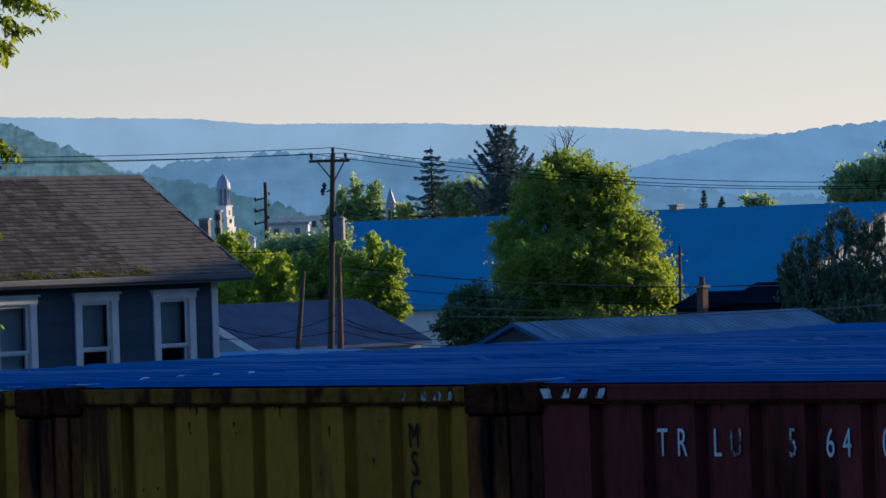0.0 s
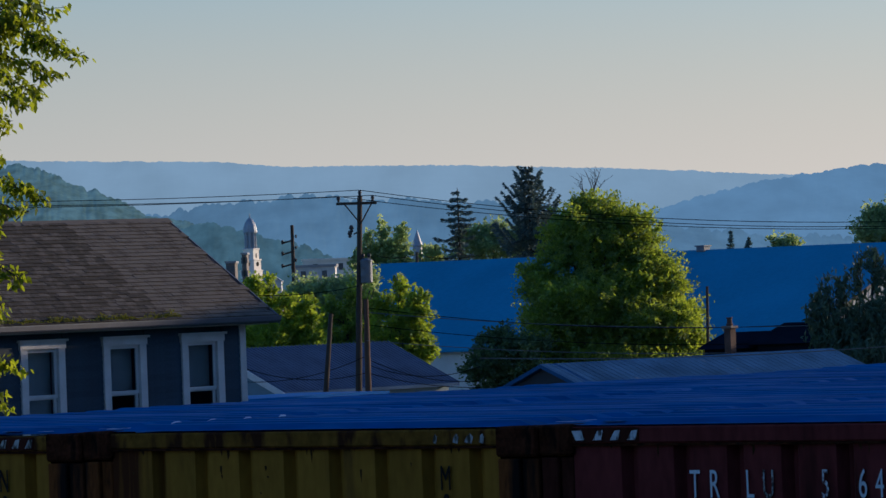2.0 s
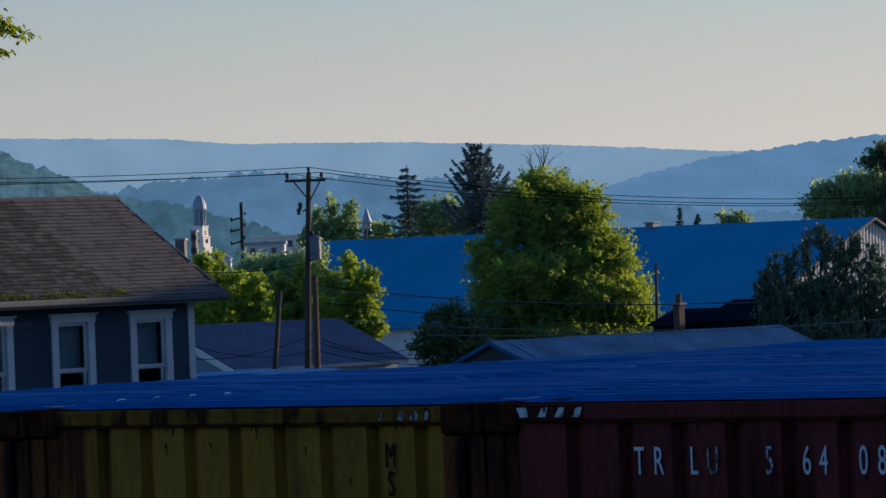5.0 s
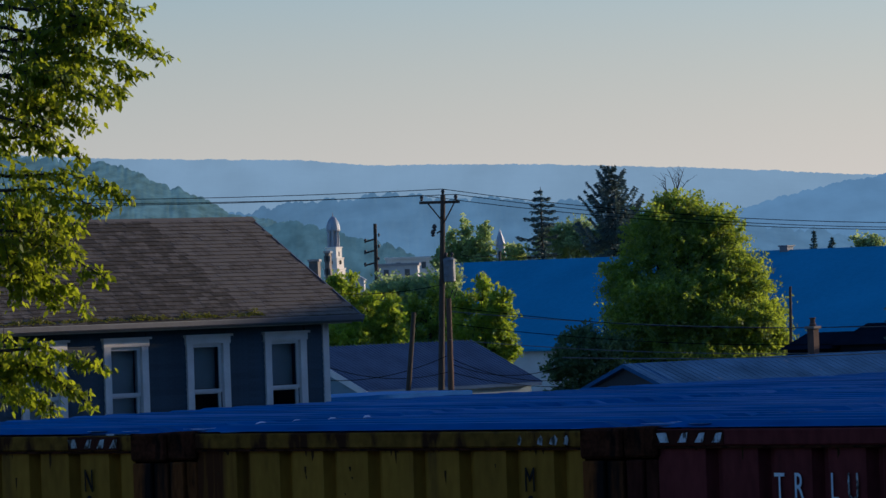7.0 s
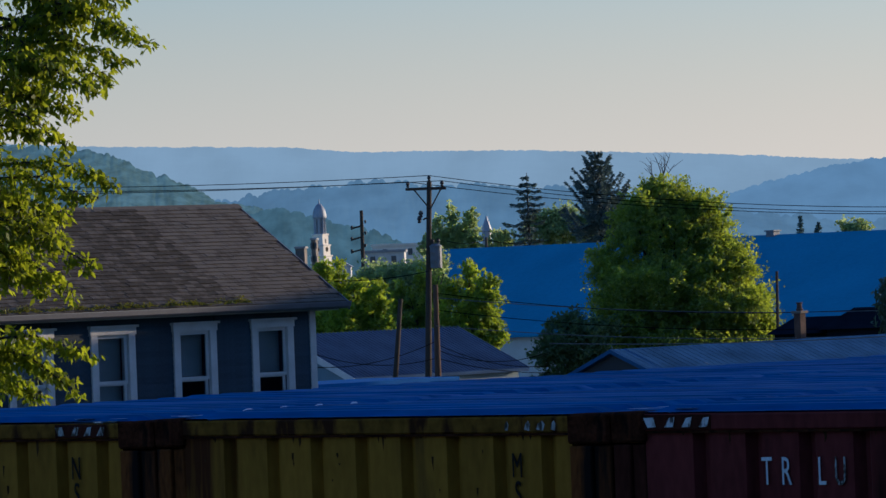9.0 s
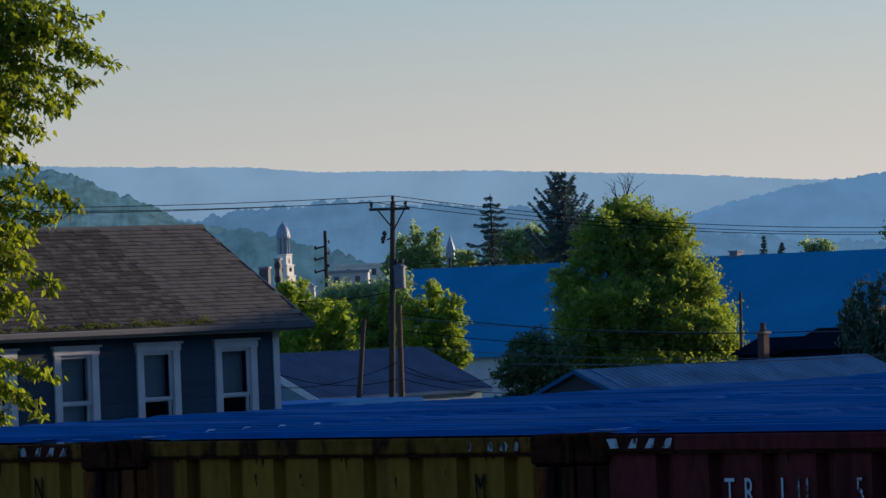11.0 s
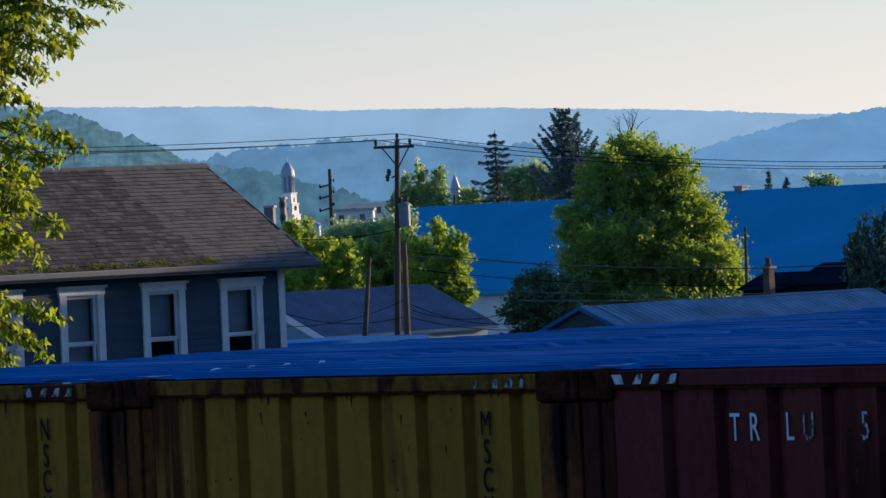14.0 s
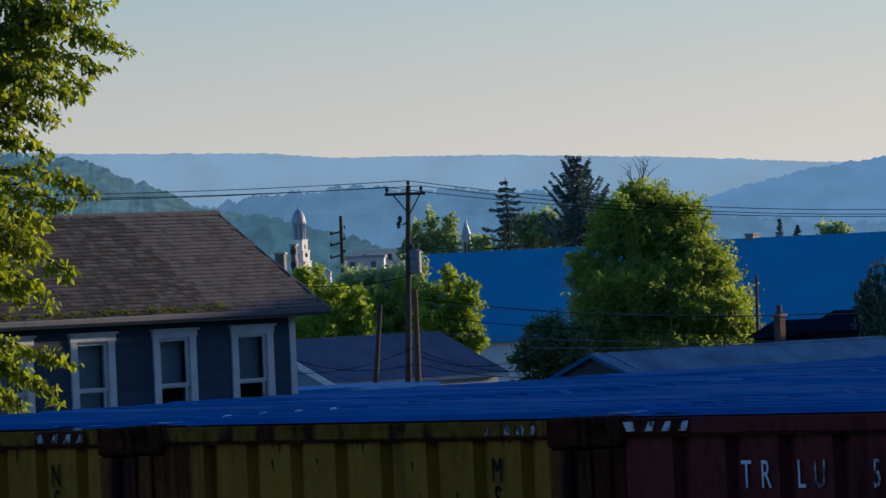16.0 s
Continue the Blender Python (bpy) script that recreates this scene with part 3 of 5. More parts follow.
for x, w in ((1.98, 0.02), (2.09, 0.028), (2.16, 0.04), (2.225, 0.024)):
    bm = bmesh.new()
    bm.faces.new([bm.verts.new((x + a * w, 0.002, H - 0.038 + b)) for a, b in ((-0.6, -0.016), (0.3, -0.022), (0.55, 0.004), (0.15, 0.018), (-0.35, 0.006))])
    part("scuffed_marking", bm, M["faded_mark"], c_yellow, "scuffed remains of a white stripe")
hazard(c_left, 1.93, 2.25, 4, "faded_mark")
# rust that has run from the rail and chips on the flats
rd = random.Random(12)
for c, n, x0, x1 in ((c_yellow, 34, 0.2, 2.25), (c_left, 16, 1.2, 2.25), (c_maroon, 16, 0.3, 2.2)):
    for i in range(n):
        fl = rd.randrange(8)
        x = 0.21 + 0.2515 * fl + rd.uniform(0.02, 0.13)
        if not x0 < x < x1:
            continue
        z = H - 0.07 if rd.random() < 0.55 else H - rd.uniform(0.12, 0.55)
        h, w = rd.uniform(0.008, 0.02) * (1 + 4 * rd.random() ** 3), rd.uniform(0.003, 0.008)
        bm = bmesh.new()
        v = [bm.verts.new(p) for p in ((x - w, 0.0185, z), (x + w, 0.0185, z), (x + w * rd.uniform(0.2, 1.4), 0.0185, z - h * 0.6), (x + w * rd.uniform(-0.6, 0.6), 0.0185, z - h), (x - w * rd.uniform(0.2, 1.5), 0.0185, z - h * 0.4))]
        bm.faces.new(v)
        part("rust_streak", bm, M["streak"], c)
# scuffed metal along the front edge of the roofs, beside the corners
for c, x0, x1, n in ((c_maroon, 0.02, 0.32, 9), (c_yellow, 0.02, 0.5, 10), (c_left, 1.9, 2.4, 6)):
    for i in range(n):
        x, y, w = rd.uniform(x0, x1), rd.uniform(0.03, 0.3), rd.uniform(0.02, 0.07)
        bm = bmesh.new()
        bm.faces.new([bm.verts.new((x + a * w, y + b * 0.05, H + 0.0125)) for a, b in ((-1, 0), (-0.3, -0.6), (0.8, -0.35), (1.1, 0.3), (0.2, 0.7), (-0.6, 0.5))])
        part("scuff", bm, M["bare_metal"], c, "scuffed bare metal")
# white caps for the glint on roof rib ends, beside the yellow container's edge
for k in range(4):
    bm = bmesh.new()
    lathe(bm, [(0.028 - 0.003 * k, 0), (0.024 - 0.003 * k, 0.01), (0.009, 0.016)], 8)
    part("rib_end_glint", bm, M["white_mark"], c_yellow, "white glint set on a rib end").location = (0.17, 0.38 + 0.21 * k, H + 0.014)

# ---- buildings ----
def gable_house(name, m, label, length, half, eave, rise, over, wall, roof, ribs=0.0, kind="house", floor_z=0.0, proud=0.04):
    """A house with its ridge along y; the near long wall on x = 0."""
    h = thing(name, m, label, kind)
    bm = bmesh.new()
    prism(bm, [(0, floor_z), (0, eave), (-half, eave + rise), (-2 * half, eave), (-2 * half, floor_z)], -length, 0)
    part("wall", bm, M[wall], h)
    k = rise / half
    for s, nm in ((1, "roof"), (-1, "roof")):
        bm = bmesh.new()
        e = half + over
        a = [(-half, eave + rise + 0.02), (-half + s * e, eave + rise + 0.02 - k * e), (-half + s * e, eave + rise + 0.14 - k * e), (-half, eave + rise + 0.14)]
        prism(bm, a, -length - over, over)
        r = part("roof", bm, M[roof], h)
        if ribs and s == 1:
            y = -length - over + 0.1
            while y < over:
                bm = bmesh.new()
                prism(bm, [(-half, eave + rise + 0.14), (-half + e, eave + rise + 0.14 - k * e), (-half + e, eave + rise + 0.14 + proud - k * e), (-half, eave + rise + 0.14 + proud)], y, y + 0.05)
                part("rib", bm, M[roof], r)
                y += ribs
    return h


# ---- dark blue house ----
HC = sight(383, 560, 90)
HX = on_grid(HC, 0)
house = thing("house", HX, "house with dark blue clapboards, white windows and brown-grey shingle roof", "house")
HALF, EAVE, SLOPE, OVER, RUN = 2.30, 5.98, 0.668, 0.4, 13.0
WINDOWS = [-1.07, -2.96, -4.89, -6.78, -8.7, -10.6, -12.2]
WW, Z0, Z1 = 0.72, 3.98, 5.56      # glass opening
ys = [0.0]
for c in WINDOWS:
    ys += [c + WW / 2, c - WW / 2]
ys.append(-RUN)
gable_wall = [(-0.17, 0), (-0.17, 5.95), (-HALF, 5.95 + (HALF - 0.16) * SLOPE), (-2 * HALF + 0.15, 5.95), (-2 * HALF + 0.15, 0)]
wall = part("wall", prism(bmesh.new(), gable_wall, -0.14, 0), M["siding"], house)
part("wall", prism(bmesh.new(), gable_wall, -RUN, -RUN + 0.14), M["siding"], house)
part("wall", box(bmesh.new(), (-2 * HALF, -RUN, 0), (-2 * HALF + 0.14, 0, 5.9)), M["siding"], house)
for a, b in zip(ys[::2], ys[1::2]):
    part("wall_panel", box(bmesh.new(), (-0.16, b, 0), (-0.02, a, 5.9)), M["siding"], wall)
for c in WINDOWS:
    part("wall_panel", box(bmesh.new(), (-0.16, c - WW / 2, 0), (-0.02, c + WW / 2, Z0)), M["siding"], wall)
    part("wall_panel", box(bmesh.new(), (-0.16, c - WW / 2, Z1), (-0.02, c + WW / 2, 5.9)), M["siding"], wall)
bm = bmesh.new()
box(bm, (-2.2, -RUN + 0.2, 3.0), (-2.1, -0.2, 5.9)), box(bm, (-2.2, -RUN + 0.2, 2.95), (-0.17, -0.2, 3.0)), box(bm, (-2.2, -RUN + 0.2, 5.9), (-0.17, -0.2, 5.93))
part("room_lining", bm, M["inside"], house)
bm = bmesh.new()
box(bm, (-0.02, -0.13, 0), (0.035, 0.02, 5.86))
part("corner_board", bm, M["trim"], house, "pale painted corner board", bevel=0.006)
bm = bmesh.new()
box(bm, (-0.02, -RUN, 5.84), (OVER - 0.06, 0.3, 5.875))
part("soffit", bm, M["trim"], house)
# gutter: an open trough with a rolled lip
bm = bmesh.new()
gp = [(OVER - 0.06, 5.86), (OVER + 0.03, 5.86), (OVER + 0.075, 5.90), (OVER + 0.085, 5.975), (OVER + 0.07, 5.98), (OVER + 0.06, 5.91), (OVER + 0.02, 5.88), (OVER - 0.06, 5.88)]
prism(bm, gp, -RUN - 0.4, 0.48)
part("gutter", bm, M["gutter"], house, "grey metal gutter")
# lit edge of the rolled lip, painted as a paler strip
part("gutter_lip_light", box(bmesh.new(), (OVER + 0.066, -RUN - 0.4, 5.972), (OVER + 0.092, 0.48, 5.988)), M["steel"], house, "paler strip for the light along the gutter lip")
roof = None
for s in (1, -1):
    e = HALF + OVER
    bm = bmesh.new()
    top = EAVE + e * SLOPE
    prism(bm, [(-HALF, top - 0.1), (-HALF + s * e, EAVE - 0.1), (-HALF + s * e, EAVE - 0.01), (-HALF, top - 0.01)], -RUN - 0.4, 0.47)
    r = part("roof", bm, M["deck"], house, "brown-grey asphalt shingle roof")
    roof = roof or r
bm = bmesh.new()
prism(bm, [(OVER + 0.02, EAVE - 0.14), (-HALF, top - 0.14), (-HALF, top + 0.0), (OVER + 0.02, EAVE + 0.0)], 0.47, 0.5)
part("barge_board", bm, M["gutter"], house)
bm = bmesh.new()
prism(bm, [(-HALF - 0.12, top - 0.05), (-HALF, top + 0.03), (-HALF + 0.12, top - 0.05)], -RUN - 0.4, 0.49)
part("ridge_cap", bm, M["shingle"], house)


def window(y):
    """A double-hung sash window with a moulded head and flat side boards."""
    w = new("window")
    w.parent, w.location = house, (0, y, 0)
    h = WW / 2
    for a, b in ((-h - 0.15, -h), (h, h + 0.15)):
        bm = bmesh.new()
        box(bm, (-0.15, a if a > 0 else b - 0.03, Z0 - 0.06), (0.0, b if a < 0 else a + 0.03, Z1 + 0.02))
        box(bm, (-0.01, a, Z0 - 0.06), (0.05, b, Z1 + 0.02))
        part("jamb", bm, M["trim"], w)
    bm = bmesh.new()
    box(bm, (-0.02, -h - 0.17, Z1 + 0.02), (0.06, h + 0.17, Z1 + 0.14))
    box(bm, (-0.02, -h - 0.2, Z1 + 0.14), (0.10, h + 0.2, Z1 + 0.18))
    part("head_trim", bm, M["trim"], w)
    bm = bmesh.new()
    box(bm, (-0.12, -h - 0.22, Z0 - 0.11), (0.1, h + 0.22, Z0 - 0.06))
    part("sill", bm, M["trim"], w)
    mid = (Z0 + Z1) / 2
    for lo, hi, x in ((Z0 - 0.06, mid, -0.075), (mid - 0.035, Z1 + 0.02, -0.04)):
        s = bmesh.new()
        t = 0.06
        box(s, (x, -h, lo), (x + 0.03, -h + t, hi)), box(s, (x, h - t, lo), (x + 0.03, h, hi))
        box(s, (x, -h + t, lo), (x + 0.03, h - t, lo + t)), box(s, (x, -h + t, hi - t), (x + 0.03, h - t, hi))
        sash = part("sash", s, M["trim"], w)
        g = bmesh.new()
        box(g, (x + 0.012, -h + t, lo + t), (x + 0.018, h - t, hi - t))
        part("pane", g, M["pane"], w).visible_shadow = False
    return w


for i, y in enumerate(WINDOWS):
    w = window(y)
    bm = bmesh.new()
    # from the third window on, full pale blinds stand for sky in the glass
    lo = 4.8 if i < 2 else 3.95
    for k in range(10):
        a = -WW / 2 + WW * k / 10
        box(bm, (-0.2 + 0.002 * (k % 2), a, lo), (-0.19 + 0.002 * (k % 2), a + WW / 10, 5.6))
    part("blind", bm, M["blind"], w, "pale hanging sheet, blind and painted glass reflection")

# clapboards, pier by pier
edges = [-0.13]
for c in WINDOWS:
    edges += [c + WW / 2 + 0.15, c - WW / 2 - 0.15]
edges.append(-RUN)
for a, b in zip(edges[::2], edges[1::2]):
    bm = bmesh.new()
    prism(bm, [(-0.02, 0.0), (0.018, 0.0), (0.002, 0.112), (-0.02, 0.112)], b, a)
    me = mesh_of(bm, "clapboard", M["siding"])
    for k in range(20):
        part("clapboard", me, None, wall).location.z = 3.62 + 0.11 * k
# shingles in staggered courses: the far end as pieces, the rest joined
bm = bmesh.new()
box(bm, (-0.012, -0.104, 0), (0.165, 0.104, 0.03))
for v in bm.verts:
    if v.co.x > 0:
        v.co.z -= 0.024
slate = mesh_of(bm, "shingle", M["shingle"])
tilt = Matrix.Rotation(math.atan(SLOPE), 4, "Y")
tabs_v, tabs_f = [], []
rs = random.Random(3)
for k in range(27):
    along = k * 0.119
    n = 0
    y = 0.36 - rs.random() * 0.2
    while y > -RUN - 0.2:
        at = Matrix.Translation((OVER - along * math.cos(math.atan(SLOPE)) + rs.uniform(-0.004, 0.004), y, EAVE + along * math.sin(math.atan(SLOPE)) + 0.004 + rs.random() * 0.008)) @ tilt @ Matrix.Rotation(math.pi, 4, "Z") @ Matrix.Rotation(rs.uniform(-0.008, 0.008), 4, "Z")
        if n < 12:
            sh = new("shingle", slate)
            sh.parent, sh.matrix_basis = roof, at
        else:
            o = len(tabs_v)
            tabs_v += [tuple(at @ v.co) for v in slate.vertices]
            tabs_f += [tuple(o + i for i in p.vertices) for p in slate.polygons]
        y -= rs.choice((0.209, 0.209, 0.209, 0.214))
        n += 1
me = bpy.data.meshes.new("shingle_field")
me.from_pydata(tabs_v, [], tabs_f)
me.materials.append(M["shingle"])
tagged(part("shingle_field", me, None, roof), kind="stuff")


def leaf_mesh(p, a, b, s, name, mat, outline):
    """Leaves at p with axes a and b and sizes s, each one flat outline."""
    n, k = len(p), len(outline)
    co = np.stack([p + a * s[:, None] * u + b * s[:, None] * v for u, v in outline], 1).reshape(-1, 3)
    me = bpy.data.meshes.new(name)
    me.vertices.add(n * k), me.loops.add(n * k), me.polygons.add(n)
    me.vertices.foreach_set("co", co.ravel().astype(np.float32))
    me.loops.foreach_set("vertex_index", np.arange(n * k, dtype=np.int32))
    me.polygons.foreach_set("loop_start", np.arange(0, n * k, k, dtype=np.int32))
    me.update()
    me.validate()
    me.materials.append(mat)
    return me


def axes(r, n, droop=0.0):
    a = r.normal(size=(n, 3))
    a[:, 2] -= droop
    a /= np.linalg.norm(a, axis=1)[:, None]
    b = np.cross(a, r.normal(size=(n, 3)))
    b /= np.linalg.norm(b, axis=1)[:, None]
    return a, b


DIAMOND = ((-1, 0), (0, 0.6), (1, 0), (0, -0.6))

# moss along the gutter
r = np.random.default_rng(5)
n = 9000
yy = -1.9 - 6.6 * r.random(n)
keep = np.sin(yy * 3.1) + np.sin(yy * 7.7) + r.normal(size=n) * 0.8 > -1.9
yy = yy[keep]
n = len(yy)
p = np.stack([OVER - 0.10 + r.normal(size=n) * 0.05, yy, EAVE + 0.045 + 0.022 * np.abs(r.normal(size=n)) * (1.2 + 0.5 * np.sin(yy * 5) + 0.5 * np.sin(yy * 11.3))], 1)
a, b = axes(r, n)
moss = new("moss", leaf_mesh(p, a, b, 0.012 + 0.016 * r.random(n), "moss", M["moss"], DIAMOND))
moss.matrix_basis = HX
tagged(moss, "yellow-green moss and weeds growing along the gutter", "moss", kind="stuff")

# ---- other buildings ----
E2 = sight(764, 606, 200)
grey = gable_house("house", on_grid(E2, 0) @ pose(-0.3, -0.3, 0), "low house with a grey-blue ribbed metal roof and pale walls", 9.2, 3.5, 2.62, 1.56, 0.3, "wall_blue", "grey_roof", 0.22)
bm = bmesh.new()
e = 3.8
prism(bm, [(-3.5, 4.06), (-3.5 + e, 4.18 - e * 1.56 / 3.5 - 0.12), (-3.5 + e, 4.18 - e * 1.56 / 3.5 + 0.13), (-3.5, 4.33)], -9.56, -9.505)
part("barge_board", bm, M["trim"], grey, "white painted barge board")
A = sight(907, 575, 150)
gm = on_grid(A, 0) @ pose(2.96, 13.5, 0)
# walls coloured dark grey: the shade on the tan gable is in the colour
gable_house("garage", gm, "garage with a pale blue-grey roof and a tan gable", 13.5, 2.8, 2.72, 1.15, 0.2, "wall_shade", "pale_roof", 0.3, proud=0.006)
g = sight(640, 617, 130)
shed = thing("shed", on_grid(g, 0), "low shed with a flat bright blue metal roof", "shed")
bm = bmesh.new()
box(bm, (-3, -9, 0), (-0.1, -0.1, g.z - 0.15))
part("wall", bm, M["wall_pale"], shed)
bm = bmesh.new()
prism(bm, [(-3.2, g.z - 0.12), (0, g.z - 0.12), (0, g.z), (-3.2, g.z)], -9.2, 0)
part("roof", bm, M["shed_blue"], shed, "bright blue metal roof")
# dark roofed house with a chimney
def hip_house(m, label, length, half, eave, rise):
    """A dark house with a hipped roof, its ridge along x."""
    h = thing("house", m, label, "house")
    part("wall", box(bmesh.new(), (-length / 2, -half, 0), (length / 2, half, eave)), M["dark_roof"], h)
    bm = bmesh.new()
    o = 0.35
    low = [bm.verts.new(c) for c in ((-length / 2 - o, -half - o, eave), (length / 2 + o, -half - o, eave), (length / 2 + o, half + o, eave), (-length / 2 - o, half + o, eave))]
    a, b = bm.verts.new((-length / 2 + half * 0.5, 0, eave + rise)), bm.verts.new((length / 2 - half * 0.5, 0, eave + rise))
    for f in ((low[0], low[1], b, a), (low[1], low[2], b), (low[2], low[3], a, b), (low[3], low[0], a), tuple(low[::-1])):
        bm.faces.new(f)
    part("roof", bm, M["dark_roof"], h, "dark brown shingle roof")
    return h


D1, D2 = sight(1425, 497, 189), sight(1312, 514, 191)
hip_house(pose(D1.x, D1.y, 0, 0, 0, -4), "dark brown house with a low hipped roof", 5.6, 2.0, D1.z - 0.75, 0.75)
hip_house(pose(D2.x, D2.y, 0, 0, 0, -4), "low dark roofed house wing beside a chimney", 4.8, 1.5, D2.z - 0.6, 0.6)
g = sight(1243, 520, 186)
ch = thing("chimney", pose(g.x, g.y, 0, 0, 0, GRID), "square brick chimney with a clay pot", "chimney")
zt = sight(1243, 505, 186).z
bm = bmesh.new()
box(bm, (-0.15, -0.15, 0), (0.15, 0.15, zt - 0.1))
part("stack", bm, M["brick"], ch)
bm = bmesh.new()
box(bm, (-0.23, -0.23, zt - 0.1), (0.23, 0.23, zt))
part("cap", bm, M["wall_tan"], ch, bevel=0.02)
bm = bmesh.new()
lathe(bm, [(0.11, zt), (0.14, zt + 0.05), (0.1, zt + 0.1), (0.09, zt + 0.26), (0.13, zt + 0.28), (0.11, zt + 0.31)])
part("chimney_pot", bm, M["brick"], ch)

# ---- warehouse ----
PK = sight(1583, 358, 300)
wh = thing("warehouse", on_grid(PK, 0), "long warehouse with blue metal roof and white ribbed gable", "warehouse")
HW, WL, RISE = 12.0, 45.0, 5.3
ZP = 7.98
bm = bmesh.new()
v0 = [(-HW, 0), (-HW, ZP - RISE - 0.1), (0, ZP - 0.1), (HW, ZP - RISE - 0.1), (HW, 0)]
a = [bm.verts.new((0, y, z)) for y, z in v0]
b = [bm.verts.new((-WL, y, z)) for y, z in v0]
bm.faces.new(a), bm.faces.new(b[::-1])
for i in range(5):
    bm.faces.new((a[i], b[i], b[(i + 1) % 5], a[(i + 1) % 5]))
part("wall", bm, M["wall_white"], wh, "white ribbed metal wall")
k = RISE / HW
for s in (-1, 1):
    bm = bmesh.new()
    e = HW + 0.5
    vs = []
    for x in (0.35, -WL - 0.35):
        vs.append([bm.verts.new((x, y, z)) for y, z in ((0, ZP), (s * e, ZP - k * e), (s * e, ZP - k * e + 0.12), (0, ZP + 0.12))])
    bm.faces.new(vs[0]), bm.faces.new(vs[1][::-1])
    for i in range(4):
        bm.faces.new((vs[0][i], vs[1][i], vs[1][(i + 1) % 4], vs[0][(i + 1) % 4]))
    rf = part("roof", bm, M["blue_metal"], wh, "blue metal roofing")
    bm = bmesh.new()
    ends = [[bm.verts.new((x, y, z)) for y, z in ((0, ZP - 0.04), (s * e, ZP - k * e - 0.04), (s * e, ZP - k * e + 0.11), (0, ZP + 0.11))] for x in (0.355, 0.4)]
    bm.faces.new(ends[0][::-1]), bm.faces.new(ends[1])
    for i in range(4):
        bm.faces.new((ends[0][i], ends[1][i], ends[1][(i + 1) % 4], ends[0][(i + 1) % 4]))
    bmesh.ops.recalc_face_normals(bm, faces=bm.faces)
    part("barge_board", bm, M["wall_tan"], wh, "dull tan edge board")
    if s == -1:
        bm = bmesh.new()
        for j in range(45):
            x = 0.2 - j
            q = [bm.verts.new(c) for c in ((x, 0, ZP + 0.12), (x, -e, ZP - k * e + 0.12), (x - 0.06, -e, ZP - k * e + 0.13), (x - 0.06, 0, ZP + 0.13), (x - 0.12, 0, ZP + 0.12), (x - 0.12, -e, ZP - k * e + 0.12))]
            bm.faces.new(q[:4]), bm.faces.new((q[3], q[2], q[5], q[4]))
        tagged(part("roof_seams", bm, M["blue_metal"], rf), kind="stuff")
bm = bmesh.new()
for j in range(80):
    y = -HW + 0.15 + j * 0.3
    h = ZP - 0.15 - k * abs(y)
    box(bm, (0.0, y, 0), (0.05, y + 0.1, h))
tagged(part("wall_ribs", bm, M["wall_white"], wh), kind="stuff")
bm = bmesh.new()
tv = sight(1192, 370, 315)
box(bm, (-0.3, -0.3, -0.1), (0.3, 0.3, 0.22)), box(bm, (-0.38, -0.37, 0.22), (0.38, 0.37, 0.3))
vent = part("roof_vent", bm, M["steel"], wh, "small metal roof vent")
vent.location = (-(PK - tv).x / math.cos(radians(GRID)), 0, ZP + 0.1)

# ---- town far off ----
T0 = sight(398, 418, 1300)
tw = thing("clock_tower", pose(T0.x, T0.y, 0, 0, 0, -27), "pale clock tower with a grey dome, its side in the sun", "tower")
u = 1300 / REACH
zb = sight(400, 418, 1300).z
def tz(y):
    return sight(396, y, 1300).z
for half, y0, y1 in ((2.05, 460, 404), (1.8, 404, 385), (1.5, 385, 366)):
    bm = bmesh.new()
    box(bm, (-half, -half, max(0, tz(y0))), (half, half, tz(y1)))
    part("shaft", bm, M["stone"], tw)
    bm = bmesh.new()
    box(bm, (-half - 0.2, -half - 0.2, tz(y1 + 1)), (half + 0.2, half + 0.2, tz(y1 - 1.6)))
    part("cornice", bm, M["stone"], tw, bevel=0.1)
# belfry in dome grey: its shade is put into the colour
for j in range(8):
    k = (j + 0.5) * math.tau / 8
    bm = bmesh.new()
    tube(bm, [(1.3 * math.cos(k), 1.3 * math.sin(k), tz(366)), (1.3 * math.cos(k), 1.3 * math.sin(k), tz(336))], 0.3, 6)
    part("belfry_column", bm, M["dome"], tw)
part("belfry", lathe(bmesh.new(), [(1.15, tz(366)), (1.15, tz(336))], 8), M["dome"], tw, "belfry coloured grey for its shade")
bm = bmesh.new()
lathe(bm, [(1.75, tz(337)), (1.85, tz(334)), (1.75, tz(330)), (1.6, tz(324)), (1.25, tz(318)), (0.75, tz(313)), (0.3, tz(310.5)), (0.14, tz(309)), (0.08, tz(303))], 14)
part("dome", bm, M["dome"], tw, "grey metal dome", smooth=False)
for rz in (0, 90, 180, 270):
    bm = bmesh.new()
    lathe(bm, [(0.62, 0), (0.62, 0.1)], 16)
    c = part("clock_face", bm, M["black_mark"], tw, "dark round clock face")
    c.matrix_basis = pose(0, 0, tz(392), 0, 0, rz) @ pose(1.78, 0, 0, 0, 90, 0)
    for z, x in ((tz(381), 1.45), (tz(416), 2.0)):
        bm = bmesh.new()
        box(bm, (x, -0.3, z), (x + 0.1, 0.3, z + 1.1))
        part("tower_window", bm, M["inside"], tw).rotation_euler.z = radians(rz)


